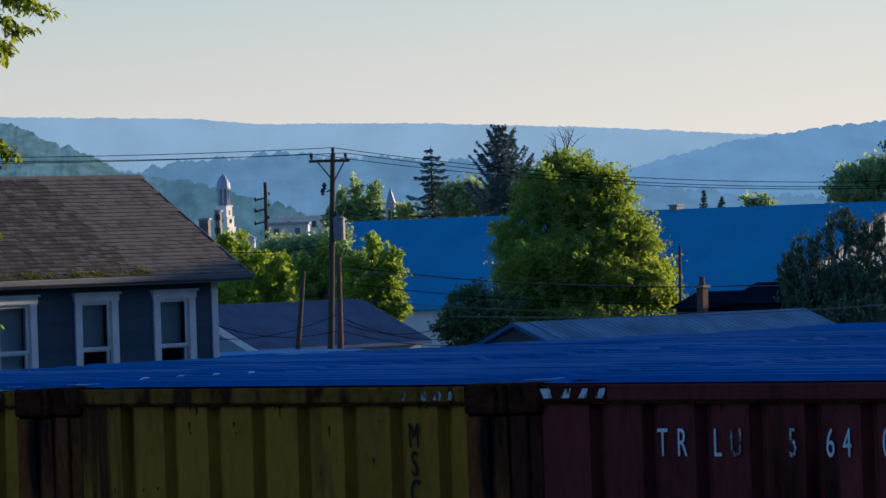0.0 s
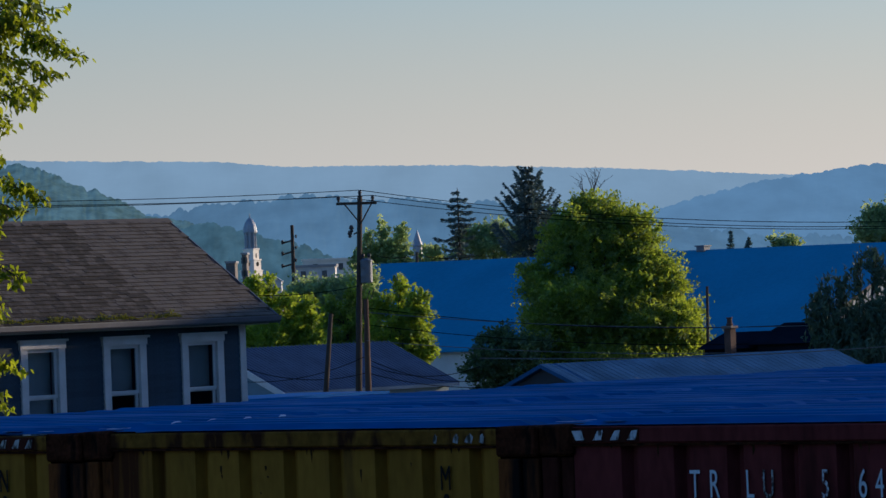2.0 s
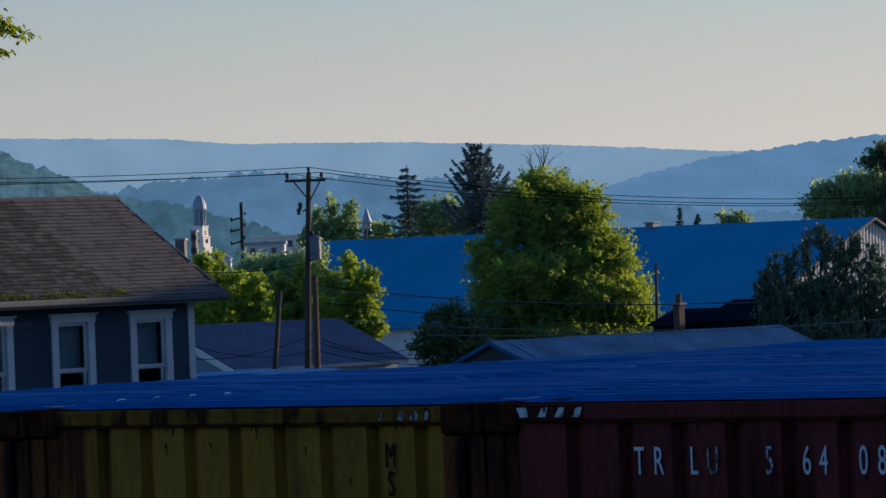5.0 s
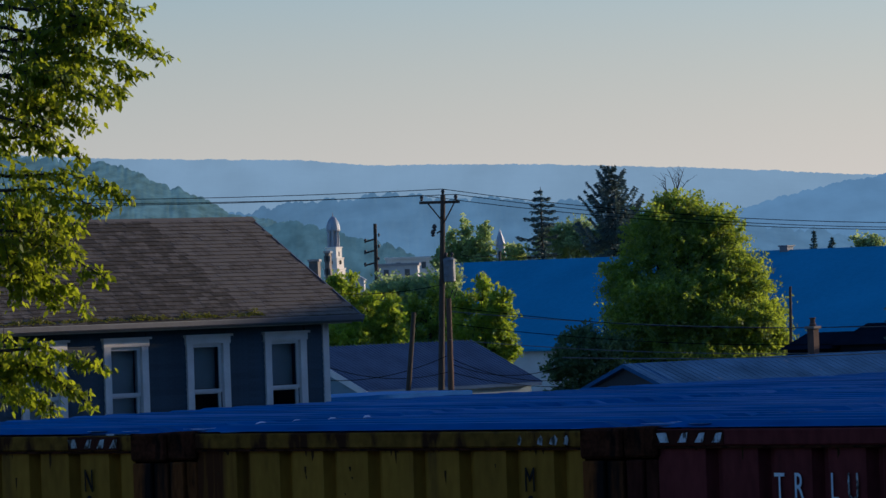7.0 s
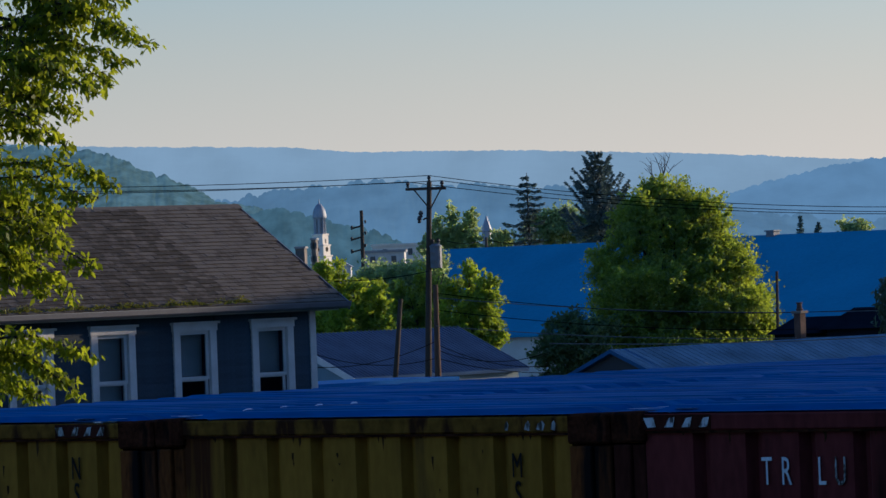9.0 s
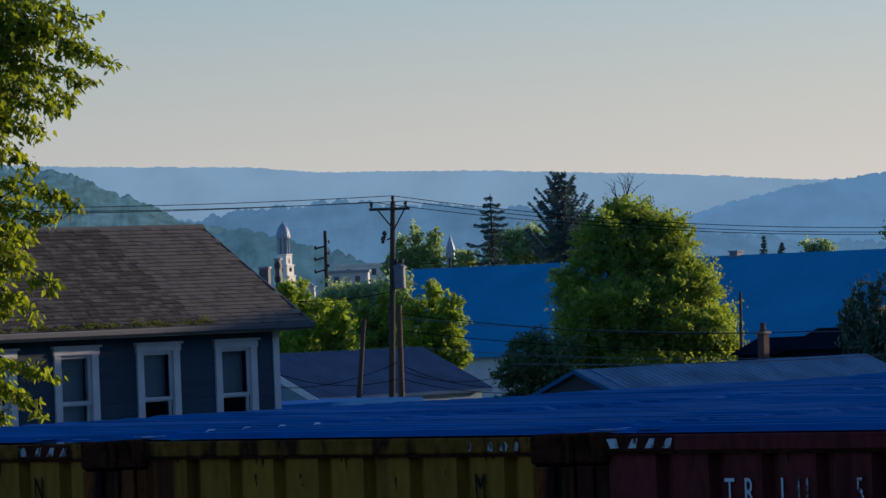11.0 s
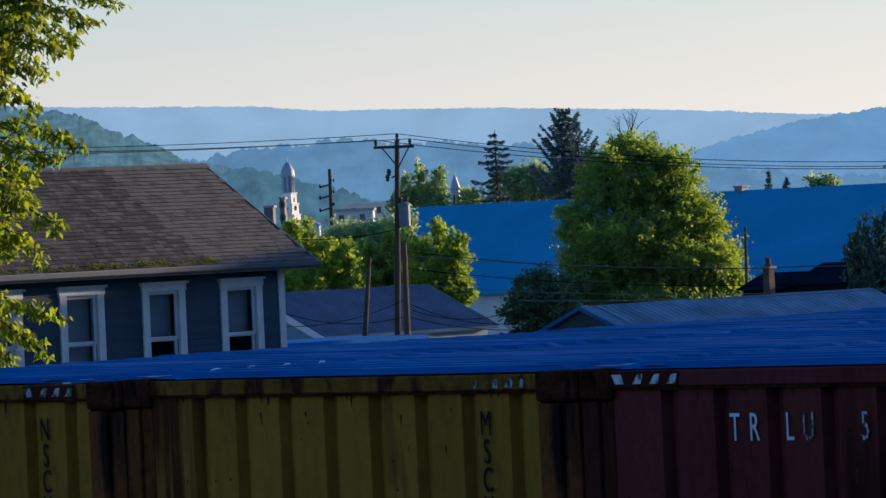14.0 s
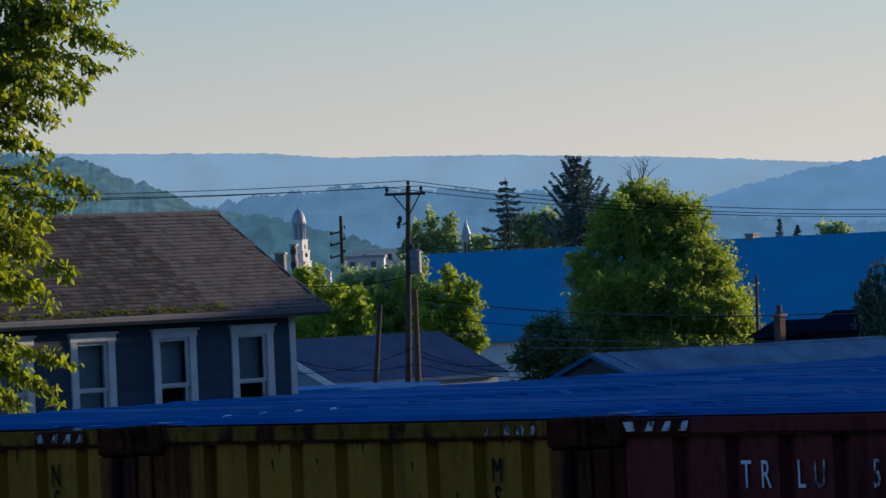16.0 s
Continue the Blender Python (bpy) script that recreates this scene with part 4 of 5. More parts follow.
def block(x0, x1, y0, d, wall, label, roof="wall_pale", floors=3, turn=GRID, deep=14):
    """A plain town building with a parapet and rows of windows."""
    p, q = sight(x0, y0, d), sight(x1, y0, d)
    b = thing("town_building", pose((p.x + q.x) / 2, p.y, 0, 0, 0, 0), label, "building")
    w, h = (q.x - p.x) / 2, (p.z + q.z) / 2
    bm = bmesh.new()
    box(bm, (-w, 0, 0), (w, deep, h))
    part("wall", bm, M[wall], b)
    bm = bmesh.new()
    box(bm, (-w - 0.3, -0.3, h), (w + 0.3, deep + 0.3, h + 0.5))
    part("parapet", bm, M[roof], b)
    n = max(2, int(w * 2 / 4))
    for f in range(floors):
        for i in range(n):
            bm = bmesh.new()
            x, z = -w + (i + 0.5) * 2 * w / n, h - 2.2 - 3.3 * f
            box(bm, (x - 0.5, -0.06, z), (x + 0.5, 0.05, z + 1.5))
            part("window", bm, M["inside"], b)
    return b


block(352, 368, 390, 1250, "wall_tan", "small tan brick building in the town", "wall_pale")
block(380, 388, 375, 1280, "wall_tan", "narrow brick chimney-like block beside the tower")
g = sight(432, 411, 1240)
gable_house("house", pose(g.x + 2.4, g.y + 8, 0), "small white town house with a grey gabled roof", 8, 2.4, g.z - 1.5, 1.5, 0.35, "wall_white", "dome")
block(488, 578, 386, 1150, "stone", "long tan flat-roofed building in the town", "stone", 2)
block(470, 545, 398, 1000, "wall_white", "grey flat-roofed building in the town", "wall_pale", 2)
g = sight(692, 380, 900)
sp = thing("church_spire", pose(g.x, g.y, 0), "slender grey church spire", "church")
bm = bmesh.new()
lathe(bm, [(0.85, 0), (0.85, sight(692, 362, 900).z), (1.0, sight(692, 361, 900).z), (0.05, sight(692, 333, 900).z)], 8)
part("spire", bm, M["dome"], sp)

# ---- poles and wires ----
def wooden_pole(x0, y0, x1, d, r0, label, mat="pole", name="utility_pole", y_foot=None):
    """A round tapering pole from the ground to the point at bearing x0, y0; x1 its bearing lower down."""
    t = sight(x0, y0, d)
    f = sight(x1, y_foot or 620, d)
    k = (t.z + 0.3) / (t.z - f.z)
    base = t + (f - t) * k
    p = thing(name, pose(base.x, base.y, 0), label, "utility pole")
    bm = bmesh.new()
    top = t - Vector((base.x, base.y, 0))
    tube(bm, [(0, 0, -0.3), top * 0.5, top], [r0, r0 * 0.82, r0 * 0.65], 12)
    part("pole", bm, M[mat], p)
    return p, top


def insulator(parent, at, s=1.0):
    bm = bmesh.new()
    lathe(bm, [(0.02 * s, 0), (0.05 * s, 0.03 * s), (0.03 * s, 0.06 * s), (0.06 * s, 0.09 * s), (0.04 * s, 0.15 * s), (0.02 * s, 0.17 * s)], 8)
    part("insulator", bm, M["porcelain"], parent).location = at


PD = 190
pole, top = wooden_pole(589, 272, 586, PD, 0.14, "tall weathered wooden utility pole with a crossarm and a grey transformer", y_foot=610)
base = Vector((pole.location.x, pole.location.y, 0))
al, ar = sight(547, 286, PD) - base, sight(619, 284, PD) - base
bm = bmesh.new()
arm_dir = (ar - al).normalized()
tube(bm, [al, ar], 0.075, 4)
part("crossarm", bm, M["pole"], pole)
for q in (al.lerp(ar, 0.22), al.lerp(ar, 0.86)):
    bm = bmesh.new()
    tube(bm, [q + Vector((0, -0.1, -0.05)), top + Vector((0, -0.13, -1.05))], 0.028, 6)
    part("brace", bm, M["pole"], pole)
ends = []
for q in (al.lerp(ar, 0.06), al.lerp(ar, 0.9)):
    insulator(pole, q + Vector((0, 0, 0.06)), 1.3)
    ends.append(base + q + Vector((0, 0, 0.28)))
insulator(pole, top, 1.3)
ends.append(base + top + Vector((0, 0, 0.22)))
tc = sight(600, 406, PD) - base
bm = bmesh.new()
lathe(bm, [(0.2, -0.42), (0.23, -0.4), (0.23, 0.36), (0.25, 0.37), (0.25, 0.42), (0.12, 0.5)], 16, tc)
part("transformer", bm, M["steel"], pole, "grey transformer can", smooth=False)
for dx in (-0.1, 0.12):
    insulator(pole, tc + Vector((dx, 0, 0.48)), 1.2)
for dz in (-0.2, 0.15):
    part("bracket", box(bmesh.new(), (top.x - 0.05, -0.3, tc.z + dz), (tc.x, 0.1, tc.z + dz + 0.08)), M["steel"], pole)
for dz, dx in ((-1.35, -0.36), (-1.55, -0.42)):
    insulator(pole, top + Vector((dx, -0.05, dz)), 1.6)
bm = bmesh.new()
tube(bm, [top + Vector((0, 0, -1.3)), top + Vector((-0.28, -0.03, -1.42))], 0.03, 6)
part("arm", bm, M["pole"], pole)
for x, y in ((606, 440), (614, 436)):
    q = sight(x, y, PD) - base
    bm = bmesh.new()
    tube(bm, [q, q + Vector((-0.14, 0, -0.38))], 0.03, 6)
    part("fuse_holder", bm, M["porcelain"], pole)
stub, _ = wooden_pole(599, 455, 603, 186, 0.14, "stout brown wooden pole stub beside the utility pole", "pole_old")
old, _ = wooden_pole(537, 480, 528, 187, 0.12, "thin old leaning wooden pole", "pole")
p2, t2 = wooden_pole(469, 323, 472, 400, 0.2, "wooden pole with insulators along one side", y_foot=425)
b2 = Vector((p2.location.x, p2.location.y, 0))
for y in (350, 370, 392):
    q, w = sight(470, y, 400) - b2, sight(452, y + 5, 400) - b2
    bm = bmesh.new()
    tube(bm, [q, w], 0.07, 6)
    part("arm", bm, M["pole"], p2)
    insulator(p2, w + Vector((0, 0, -0.1)), 2.0)
    q2 = sight(476, y - 4, 400) - b2
    insulator(p2, q2, 1.6)
p3, t3 = wooden_pole(-38, 284, -38, 230, 0.17, "wooden utility pole with a crossarm behind the house roof", y_foot=500)
b3 = Vector((p3.location.x, p3.location.y, 0))
bm = bmesh.new()
tube(bm, [sight(-75, 299, 230) - b3, sight(3, 297, 230) - b3], 0.08, 4)
part("crossarm", bm, M["pole"], p3)
bm = bmesh.new()
tube(bm, [sight(-26, 318, 230) - b3, sight(-6, 298, 230) - b3], 0.04, 4)
part("brace", bm, M["pole"], p3)
wooden_pole(690, 372, 690, 330, 0.14, "thin wooden pole before the warehouse", y_foot=440)
wooden_pole(1203, 435, 1204, 220, 0.09, "short thin wooden pole", "pole", y_foot=515)
for x, y, d, r0 in ((1792, 378, 170, 0.15), (1724, 405, 175, 0.09), (1706, 475, 175, 0.08)):
    wooden_pole(x, y, x, d, r0, "weathered grey wooden pole among the trees", y_foot=560)


def wire(a, b, sag, label, r=0.012, mat="wire"):
    """A hanging cable between two points."""
    bm = bmesh.new()
    a, b = Vector(a), Vector(b)
    pts = [a.lerp(b, i / 20) - Vector((0, 0, sag * 4 * (i / 20) * (1 - i / 20))) for i in range(21)]
    tube(bm, pts, r, 5)
    tagged(new("cable", mesh_of(bm, "cable", M[mat])), label, "cable", "overhead cables")


LINE = "thin black overhead power line on the utility pole"
for k, (yl, yr) in enumerate(((286, 297), (282, 291), (276, 284))):
    wire(ends[k], sight(2100, yr, 195), 1.05, LINE, 0.014)
    wire(ends[k], sight(-420, yl, 195), 0.2, LINE, 0.014)
TEL = "low telephone cable crossing before the trees"
for x0, y0, x1, y1, d, sag, mat in ((600, 470, 1900, 440, 186, 1.1, "wire"), (600, 478, 1900, 470, 186, 0.7, "wire_pale"), (600, 500, 1900, 480, 186, 1.0, "wire"),
                                    (600, 528, 1900, 505, 184, 0.75, "wire_pale"), (800, 560, 1900, 505, 150, 0.35, "wire_pale"),
                                    (330, 440, 592, 430, 186, 0.25, "wire"), (380, 575, 600, 585, 186, 0.35, "wire"), (380, 600, 600, 555, 186, 0.3, "wire"), (600, 585, 800, 612, 186, 0.15, "wire"), (600, 560, 800, 600, 186, 0.3, "wire"), (600, 570, 800, 575, 186, 0.4, "wire"),
                                    (620, 378, 690, 376, 330, 0.2, "wire"), (690, 376, 800, 378, 330, 0.25, "wire")):
    wire(sight(x0, y0, d), sight(x1, y1, d + 4), sag, TEL, 0.014 * max(1, d / 190), mat)


# ---- trees ----
def foliage(lobes, count, r, clump, pad, shell, droop=0.3):
    """Leaves in flat sprays that roof one another over the outer parts of the lobes: places and two axes."""
    lobes = np.array(lobes, float)
    w = lobes[:, 3] * lobes[:, 4]
    n_c = max(1, count // clump)
    pick = r.choice(len(lobes), n_c, p=w / w.sum())
    v = r.normal(size=(n_c, 3))
    v /= np.linalg.norm(v, axis=1)[:, None]
    rad = shell + (1 - shell) * r.random(n_c) ** 0.6
    c = lobes[pick, :3] + v * rad[:, None] * lobes[pick][:, [3, 3, 4]]
    # each spray reaches outwards and up, then nods at its end
    t1 = v + np.array([0, 0, 0.35 if droop >= 0 else 1.6]) + r.normal(size=(n_c, 3)) * 0.45
    t1 /= np.linalg.norm(t1, axis=1)[:, None]
    t2 = np.cross(t1, r.normal(size=(n_c, 3)) * 0.4 + np.array([0, 0, 1.0]))
    t2 /= np.linalg.norm(t2, axis=1)[:, None]
    up = np.cross(t2, t1)
    up *= np.sign(up[:, 2:3] + 1e-6)
    size = np.repeat(pad * (0.45 + 1.1 * r.random(n_c) ** 1.5), clump)
    up, t1, t2 = [np.repeat(q, clump, 0) for q in (up, t1, t2)]
    n = n_c * clump
    along = r.random(n)
    half = 0.5 * (1 - 0.8 * np.abs(along - 0.35))
    p = np.repeat(c, clump, 0) + (t1 * (1.9 * along - 0.6)[:, None] + t2 * (half * r.normal(size=n) * 0.8)[:, None] + up * np.clip(r.normal(size=n), -1.5, 1.5)[:, None] * 0.16) * size[:, None]
    p[:, 2] -= abs(droop) * 0.7 * along ** 2 * size * (droop >= 0)
    nl = up + r.normal(size=(n, 3)) * 0.55
    nl /= np.linalg.norm(nl, axis=1)[:, None]
    a = np.cross(nl, r.normal(size=(n, 3)))
    a /= np.linalg.norm(a, axis=1)[:, None]
    return p, a, np.cross(nl, a)


def tree(x, d, label, lobes, count, size, mat, seed, trunk=0.22, clump=18, spread=0.3, shell=0.4, outline=DIAMOND, name="tree", droop=0.3, knobs=4, knob=0.4):
    """A tree at bearing x and depth d. lobes: bearing x and y, half width and half height on the sight plane, and depth offset in metres."""
    r = np.random.default_rng(seed)
    g = sight(x, 600, d)
    t = thing(name, pose(g.x, g.y, 0), label, "tree")
    s = d / REACH
    loc = []
    for lx, ly, rx, ry, off in lobes:
        c = sight(lx, ly, d + off)
        loc.append((c.x - g.x, c.y - g.y, c.z, rx * s, ry * s))
    top = max(a[2] + a[4] for a in loc)
    cx = sum(a[0] * a[3] for a in loc) / sum(a[3] for a in loc)
    bm = bmesh.new()
    tube(bm, [(0, 0, -0.2), (0.04, 0, top * 0.2), (cx * 0.35 - 0.05, 0.05, top * 0.5), (cx * 0.6, 0, top * 0.85)], [trunk, trunk * 0.8, trunk * 0.5, trunk * 0.12], 10)
    trunk_ob = part("trunk", bm, M["bark"], t)
    for lx, ly, z, rx, rz in loc:
        bm = bmesh.new()
        z0 = max(0.4, min(z * 0.45, top * 0.5))
        k = z0 / top
        a = Vector((cx * 0.6 * k, 0, z0))
        e = Vector((lx, ly, z + rz * 0.45))
        m = a.lerp(e, 0.5) + Vector((0, 0, -0.12 * (e - a).length))
        tube(bm, [a, m, e], [trunk * 0.4, trunk * 0.25, trunk * 0.05], 6)
        for j in range(5):
            v = Vector(r.normal(size=3)).normalized()
            q = m.lerp(e, r.random())
            tube(bm, [q, q + Vector((v.x * rx, v.y * rx, abs(v.z) * rz)) * 0.4, Vector((lx + v.x * rx * 0.8, ly + v.y * rx * 0.8, z + v.z * rz * 0.8))], [trunk * 0.14, trunk * 0.09, trunk * 0.03], 5)
        part("limb", bm, M["bark"], t)
    parts = []
    for lx, ly, z, rx, rz in loc:
        parts.append((lx, ly, z, rx * (0.78 if knobs else 1), rz * (0.78 if knobs else 1)))
        for j in range(knobs):
            v = r.normal(size=3)
            v /= np.linalg.norm(v)
            q = knob * (0.6 + 0.7 * r.random())
            parts.append((lx + v[0] * rx * 0.82, ly + v[1] * rx * 0.82, z + v[2] * rz * 0.82, rx * q, rz * q * 0.8))
    if droop < 0:
        p, a, b = foliage(parts, count, r, clump, spread * 2.2, shell, -1.0)
        a, b = axes(r, len(p), droop)
    else:
        p, a, b = foliage(parts, count, r, clump, spread * 1.8, shell, droop)
    keep = p[:, 2] > 0.3
    p, a, b = p[keep], a[keep], b[keep]
    part("crown", leaf_mesh(p, a, b, size * (0.6 + 0.7 * r.random(len(p))), "crown", mat, outline), None, t)
    return t


def conifer(x, y_top, y_low, half, d, label, mat, seed, tiers=16, lift=0.25, lean=0.0, gap=0.15, power=0.8):
    """A spruce: a straight stem with tiers of drooping, feathered boughs."""
    r = np.random.default_rng(seed)
    top, low = sight(x, y_top, d), sight(x, y_low, d)
    s = d / REACH
    t = thing("spruce_tree", pose(top.x, top.y, 0), label, "tree")
    bm = bmesh.new()
    tube(bm, [(0, 0, -0.2), (0.03, 0, top.z * 0.5), (0, 0, top.z)], [0.25, 0.16, 0.02], 8)
    part("trunk", bm, M["bark"], t)
    bm, ps, aa, bb, ss = bmesh.new(), [], [], [], []
    for i in range(tiers):
        f = ((i + 0.5) / tiers) ** 0.95
        z = top.z - (top.z - low.z) * f
        length = half * s * (0.08 + 0.92 * f ** power)
        for j in range(7):
            if r.random() < gap:
                continue
            ang = r.random() * math.tau
            ln = length * (0.65 + 0.55 * r.random())
            out = Vector((math.cos(ang), math.sin(ang), 0))
            p0 = Vector((0, 0, z))
            p1 = p0 + out * ln * 0.55 + Vector((0, 0, -ln * 0.18))
            p2 = p0 + out * ln + Vector((0, 0, ln * lift - ln * 0.1))
            tube(bm, [p0, p1, p2], [0.05, 0.03, 0.01], 4)
            n = int(10 + 70 * ln)
            for q in r.random(n):
                c = p0.lerp(p1, q / 0.55) if q < 0.55 else p1.lerp(p2, (q - 0.55) / 0.45)
                side = out.cross(Vector((0, 0, 1))) * r.normal() * 0.16 * ln * (1.1 - q)
                ps.append(c + side + Vector((0, 0, -0.12 * abs(r.normal()))))
                dr = (out + side.normalized() * 0.7 + Vector((0, 0, r.normal() * 0.4 - 0.1))).normalized()
                aa.append(dr)
                bb.append(dr.cross(Vector(r.normal(size=3))).normalized())
                ss.append(0.10 + 0.12 * r.random())
    tagged(part("boughs", bm, M["bark"], t), kind="stuff")
    part("needles", leaf_mesh(np.array(ps), np.array(aa), np.array(bb), np.array(ss) * (d / 400) ** 0.5, "needles", mat, ((-1, 0), (0, 0.32), (1, 0), (0, -0.32))), None, t)
    return t


# the large maple and its neighbours
tree(1010, 240, "large broad green maple, its sunward side bright yellow-green",
     [(990, 302, 30, 24, 0), (958, 335, 26, 34, -1), (1032, 312, 46, 34, 1), (1000, 370, 88, 58, 0), (905, 425, 36, 40, -1), (1066, 325, 36, 34, 0.5), (1085, 370, 50, 44, 0.5), (1122, 420, 50, 44, 0), (1128, 475, 52, 44, 0), (1000, 455, 120, 60, -1), (955, 490, 92, 60, -1.5), (1090, 490, 85, 55, -0.5), (1150, 525, 46, 34, 0), (1178, 545, 32, 22, 0), (1140, 550, 60, 26, 0), (920, 540, 60, 40, -1), (1060, 560, 120, 35, -1), (990, 620, 130, 40, 0)],
     220000, 0.078, M["maple"], 11, 0.4, clump=40, spread=0.3, shell=0.32, droop=0.4, knobs=6)
tree(830, 236, "low dark green bush beside the maple", [(838, 522, 22, 20, 0), (815, 540, 30, 26, 0), (800, 575, 30, 35, 0), (880, 540, 40, 26, 0), (860, 570, 50, 45, -0.5), (830, 610, 50, 40, 0), (890, 600, 50, 40, 0)], 18000, 0.09, M["dark_leaf"], 12, 0.12, spread=0.22)
tree(450, 225, "row of bright green leafy trees", [(403, 436, 12, 20, 0), (428, 446, 14, 26, 1), (455, 476, 20, 32, 0), (492, 488, 18, 30, -0.5), (430, 520, 50, 40, 0), (490, 530, 30, 40, 0), (400, 540, 30, 40, 0)], 26000, 0.085, M["lime_leaf"], 13, 0.15, clump=30, spread=0.17, shell=0.6, knobs=9, knob=0.5)
tree(560, 232, "dense green roadside tree", [(538, 472, 14, 26, 0), (570, 448, 11, 26, 0), (600, 478, 13, 22, 1), (560, 510, 45, 45, 0), (600, 480, 30, 40, 1), (590, 540, 50, 40, 0)], 24000, 0.085, M["maple"], 14, 0.15, clump=30, spread=0.17, shell=0.6, knobs=9, knob=0.5)
tree(660, 228, "rounded green tree with sunlit leaves", [(630, 466, 14, 22, 0), (660, 440, 11, 24, 1), (690, 468, 15, 24, 0), (690, 490, 26, 40, 0), (650, 510, 48, 45, 0), (690, 545, 24, 25, 0), (640, 560, 50, 40, 0)], 25000, 0.085, M["lime_leaf"], 15, 0.15, clump=30, spread=0.17, shell=0.6, knobs=9, knob=0.5)
tree(505, 285, "hazy green trees behind the road", [(500, 440, 46, 22, 0), (556, 440, 45, 24, 0), (598, 428, 22, 28, 0), (540, 470, 70, 30, 0)], 18000, 0.12, M["hazed_leaf"], 16, 0.15)
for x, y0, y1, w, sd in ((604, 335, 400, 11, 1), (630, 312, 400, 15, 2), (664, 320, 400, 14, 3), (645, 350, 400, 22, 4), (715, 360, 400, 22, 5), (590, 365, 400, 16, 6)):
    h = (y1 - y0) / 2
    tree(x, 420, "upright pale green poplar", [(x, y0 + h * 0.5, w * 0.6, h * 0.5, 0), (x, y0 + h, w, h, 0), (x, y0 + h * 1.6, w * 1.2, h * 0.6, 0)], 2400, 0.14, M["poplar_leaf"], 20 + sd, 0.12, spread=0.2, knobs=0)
tree(810, 430, "dark green trees at the foot of the spruces", [(800, 345, 30, 18, 0), (830, 335, 26, 20, 0), (780, 370, 40, 20, 0), (850, 360, 50, 30, 0), (905, 350, 40, 40, 0), (950, 370, 40, 30, 0)], 22000, 0.15, M["hazed_leaf"], 31, 0.2)
conifer(888, 221, 375, 80, 400, "tall dark spruce with up-swept feathery boughs", M["spruce"], 41, 17, 0.45, power=0.55)
conifer(762, 258, 390, 50, 420, "slim dark spruce with open boughs", M["spruce"], 42, 12, 0.05, gap=0.5, power=0.65)
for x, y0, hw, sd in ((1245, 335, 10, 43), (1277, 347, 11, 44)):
    conifer(x, y0, 385, hw, 520, "small far spruce behind the warehouse", M["hazed_needles"], sd, 9, 0.1, gap=0.3)
tree(1340, 520, "low pale green tree behind the warehouse roof", [(1325, 358, 14, 9, 0), (1345, 355, 18, 10, 0), (1362, 358, 10, 8, 0), (1340, 375, 35, 15, 0)], 2600, 0.2, M["hazed_leaf"], 45, 0.15)
# bare tree top behind the maple
g = sight(1000, 600, 250)
bare = thing("dead_tree", pose(g.x, g.y, 0), "bare dead tree top with thin grey twigs", "tree")
bm = bmesh.new()
tube(bm, [(0, 0, -0.2), (0, 0, 6), sight(998, 275, 250) - Vector((g.x, g.y, 0))], [0.2, 0.12, 0.05], 6)
part("trunk", bm, M["bark"], bare)
rr = np.random.default_rng(8)
for x, y in ((982, 238), (990, 232), (1005, 226), (1016, 226), (1000, 240), (975, 250), (1024, 245)):
    bm = bmesh.new()
    a, e = sight(998 + rr.normal() * 3, 285, 250) - Vector((g.x, g.y, 0)), sight(x, y, 250) - Vector((g.x, g.y, 0))
    m = a.lerp(e, 0.55) + Vector((rr.normal() * 0.08, 0, 0))
    tube(bm, [a, m, e], [0.035, 0.025, 0.01], 5)
    for k in range(3):
        q = m.lerp(e, 0.2 + 0.25 * k)
        tube(bm, [q, q + Vector((rr.normal() * 0.25, rr.normal() * 0.2, 0.35))], [0.014, 0.006], 4)
    part("branch", bm, M["bark"], bare)
# right-hand trees
tree(1450, 170, "dark feathery tree with upright shoots", [(1390, 485, 10, 28, 0), (1415, 462, 12, 34, 0), (1440, 448, 10, 34, 0), (1472, 425, 9, 42, 0), (1500, 418, 9, 44, 0), (1530, 432, 12, 40, 0), (1556, 428, 10, 40, 0), (1590, 440, 14, 32, 0), (1435, 515, 55, 45, 0), (1515, 505, 65, 50, 0), (1585, 505, 40, 48, 0), (1640, 535, 60, 32, 0), (1500, 565, 130, 40, 0), (1650, 572, 80, 36, 0)],
     24000, 0.12, M["shrub_leaf"], 51, 0.16, spread=0.13, shell=0.2, droop=-1.5, outline=((-1, 0), (0, 0.28), (1, 0), (0, -0.28)), knobs=0)
tree(1560, 380, "broad hazy green tree behind the warehouse gable", [(1500, 325, 30, 28, 0), (1540, 310, 40, 30, 0), (1590, 300, 45, 35, 0), (1630, 330, 50, 40, 0), (1680, 320, 50, 45, 0), (1490, 345, 30, 14, 0), (1560, 345, 60, 20, 0), (1640, 360, 60, 30, 0), (1720, 310, 40, 50, 0)], 44000, 0.15, M["hazed_leaf"], 52, 0.3, spread=0.4)
tree(1605, 375, "flat-topped tree rising over its neighbours", [(1607, 240, 24, 9, 0), (1584, 258, 18, 5, 0), (1622, 264, 18, 5, 0), (1660, 254, 22, 5, 0), (1682, 264, 24, 6, 0), (1605, 252, 20, 5, 0)], 5200, 0.14, M["dark_leaf"], 53, 0.2, spread=0.25, shell=0.2, knobs=0)
tree(1740, 200, "dark green trees before the warehouse end", [(1668, 428, 26, 14, 0), (1645, 465, 50, 20, 0), (1700, 455, 40, 40, 0), (1750, 345, 36, 40, 0), (1760, 420, 60, 50, 0), (1720, 470, 40, 35, 0), (1800, 480, 40, 50, 0)], 32000, 0.09, M["dark_leaf"], 54, 0.25, spread=0.22, shell=0.3)
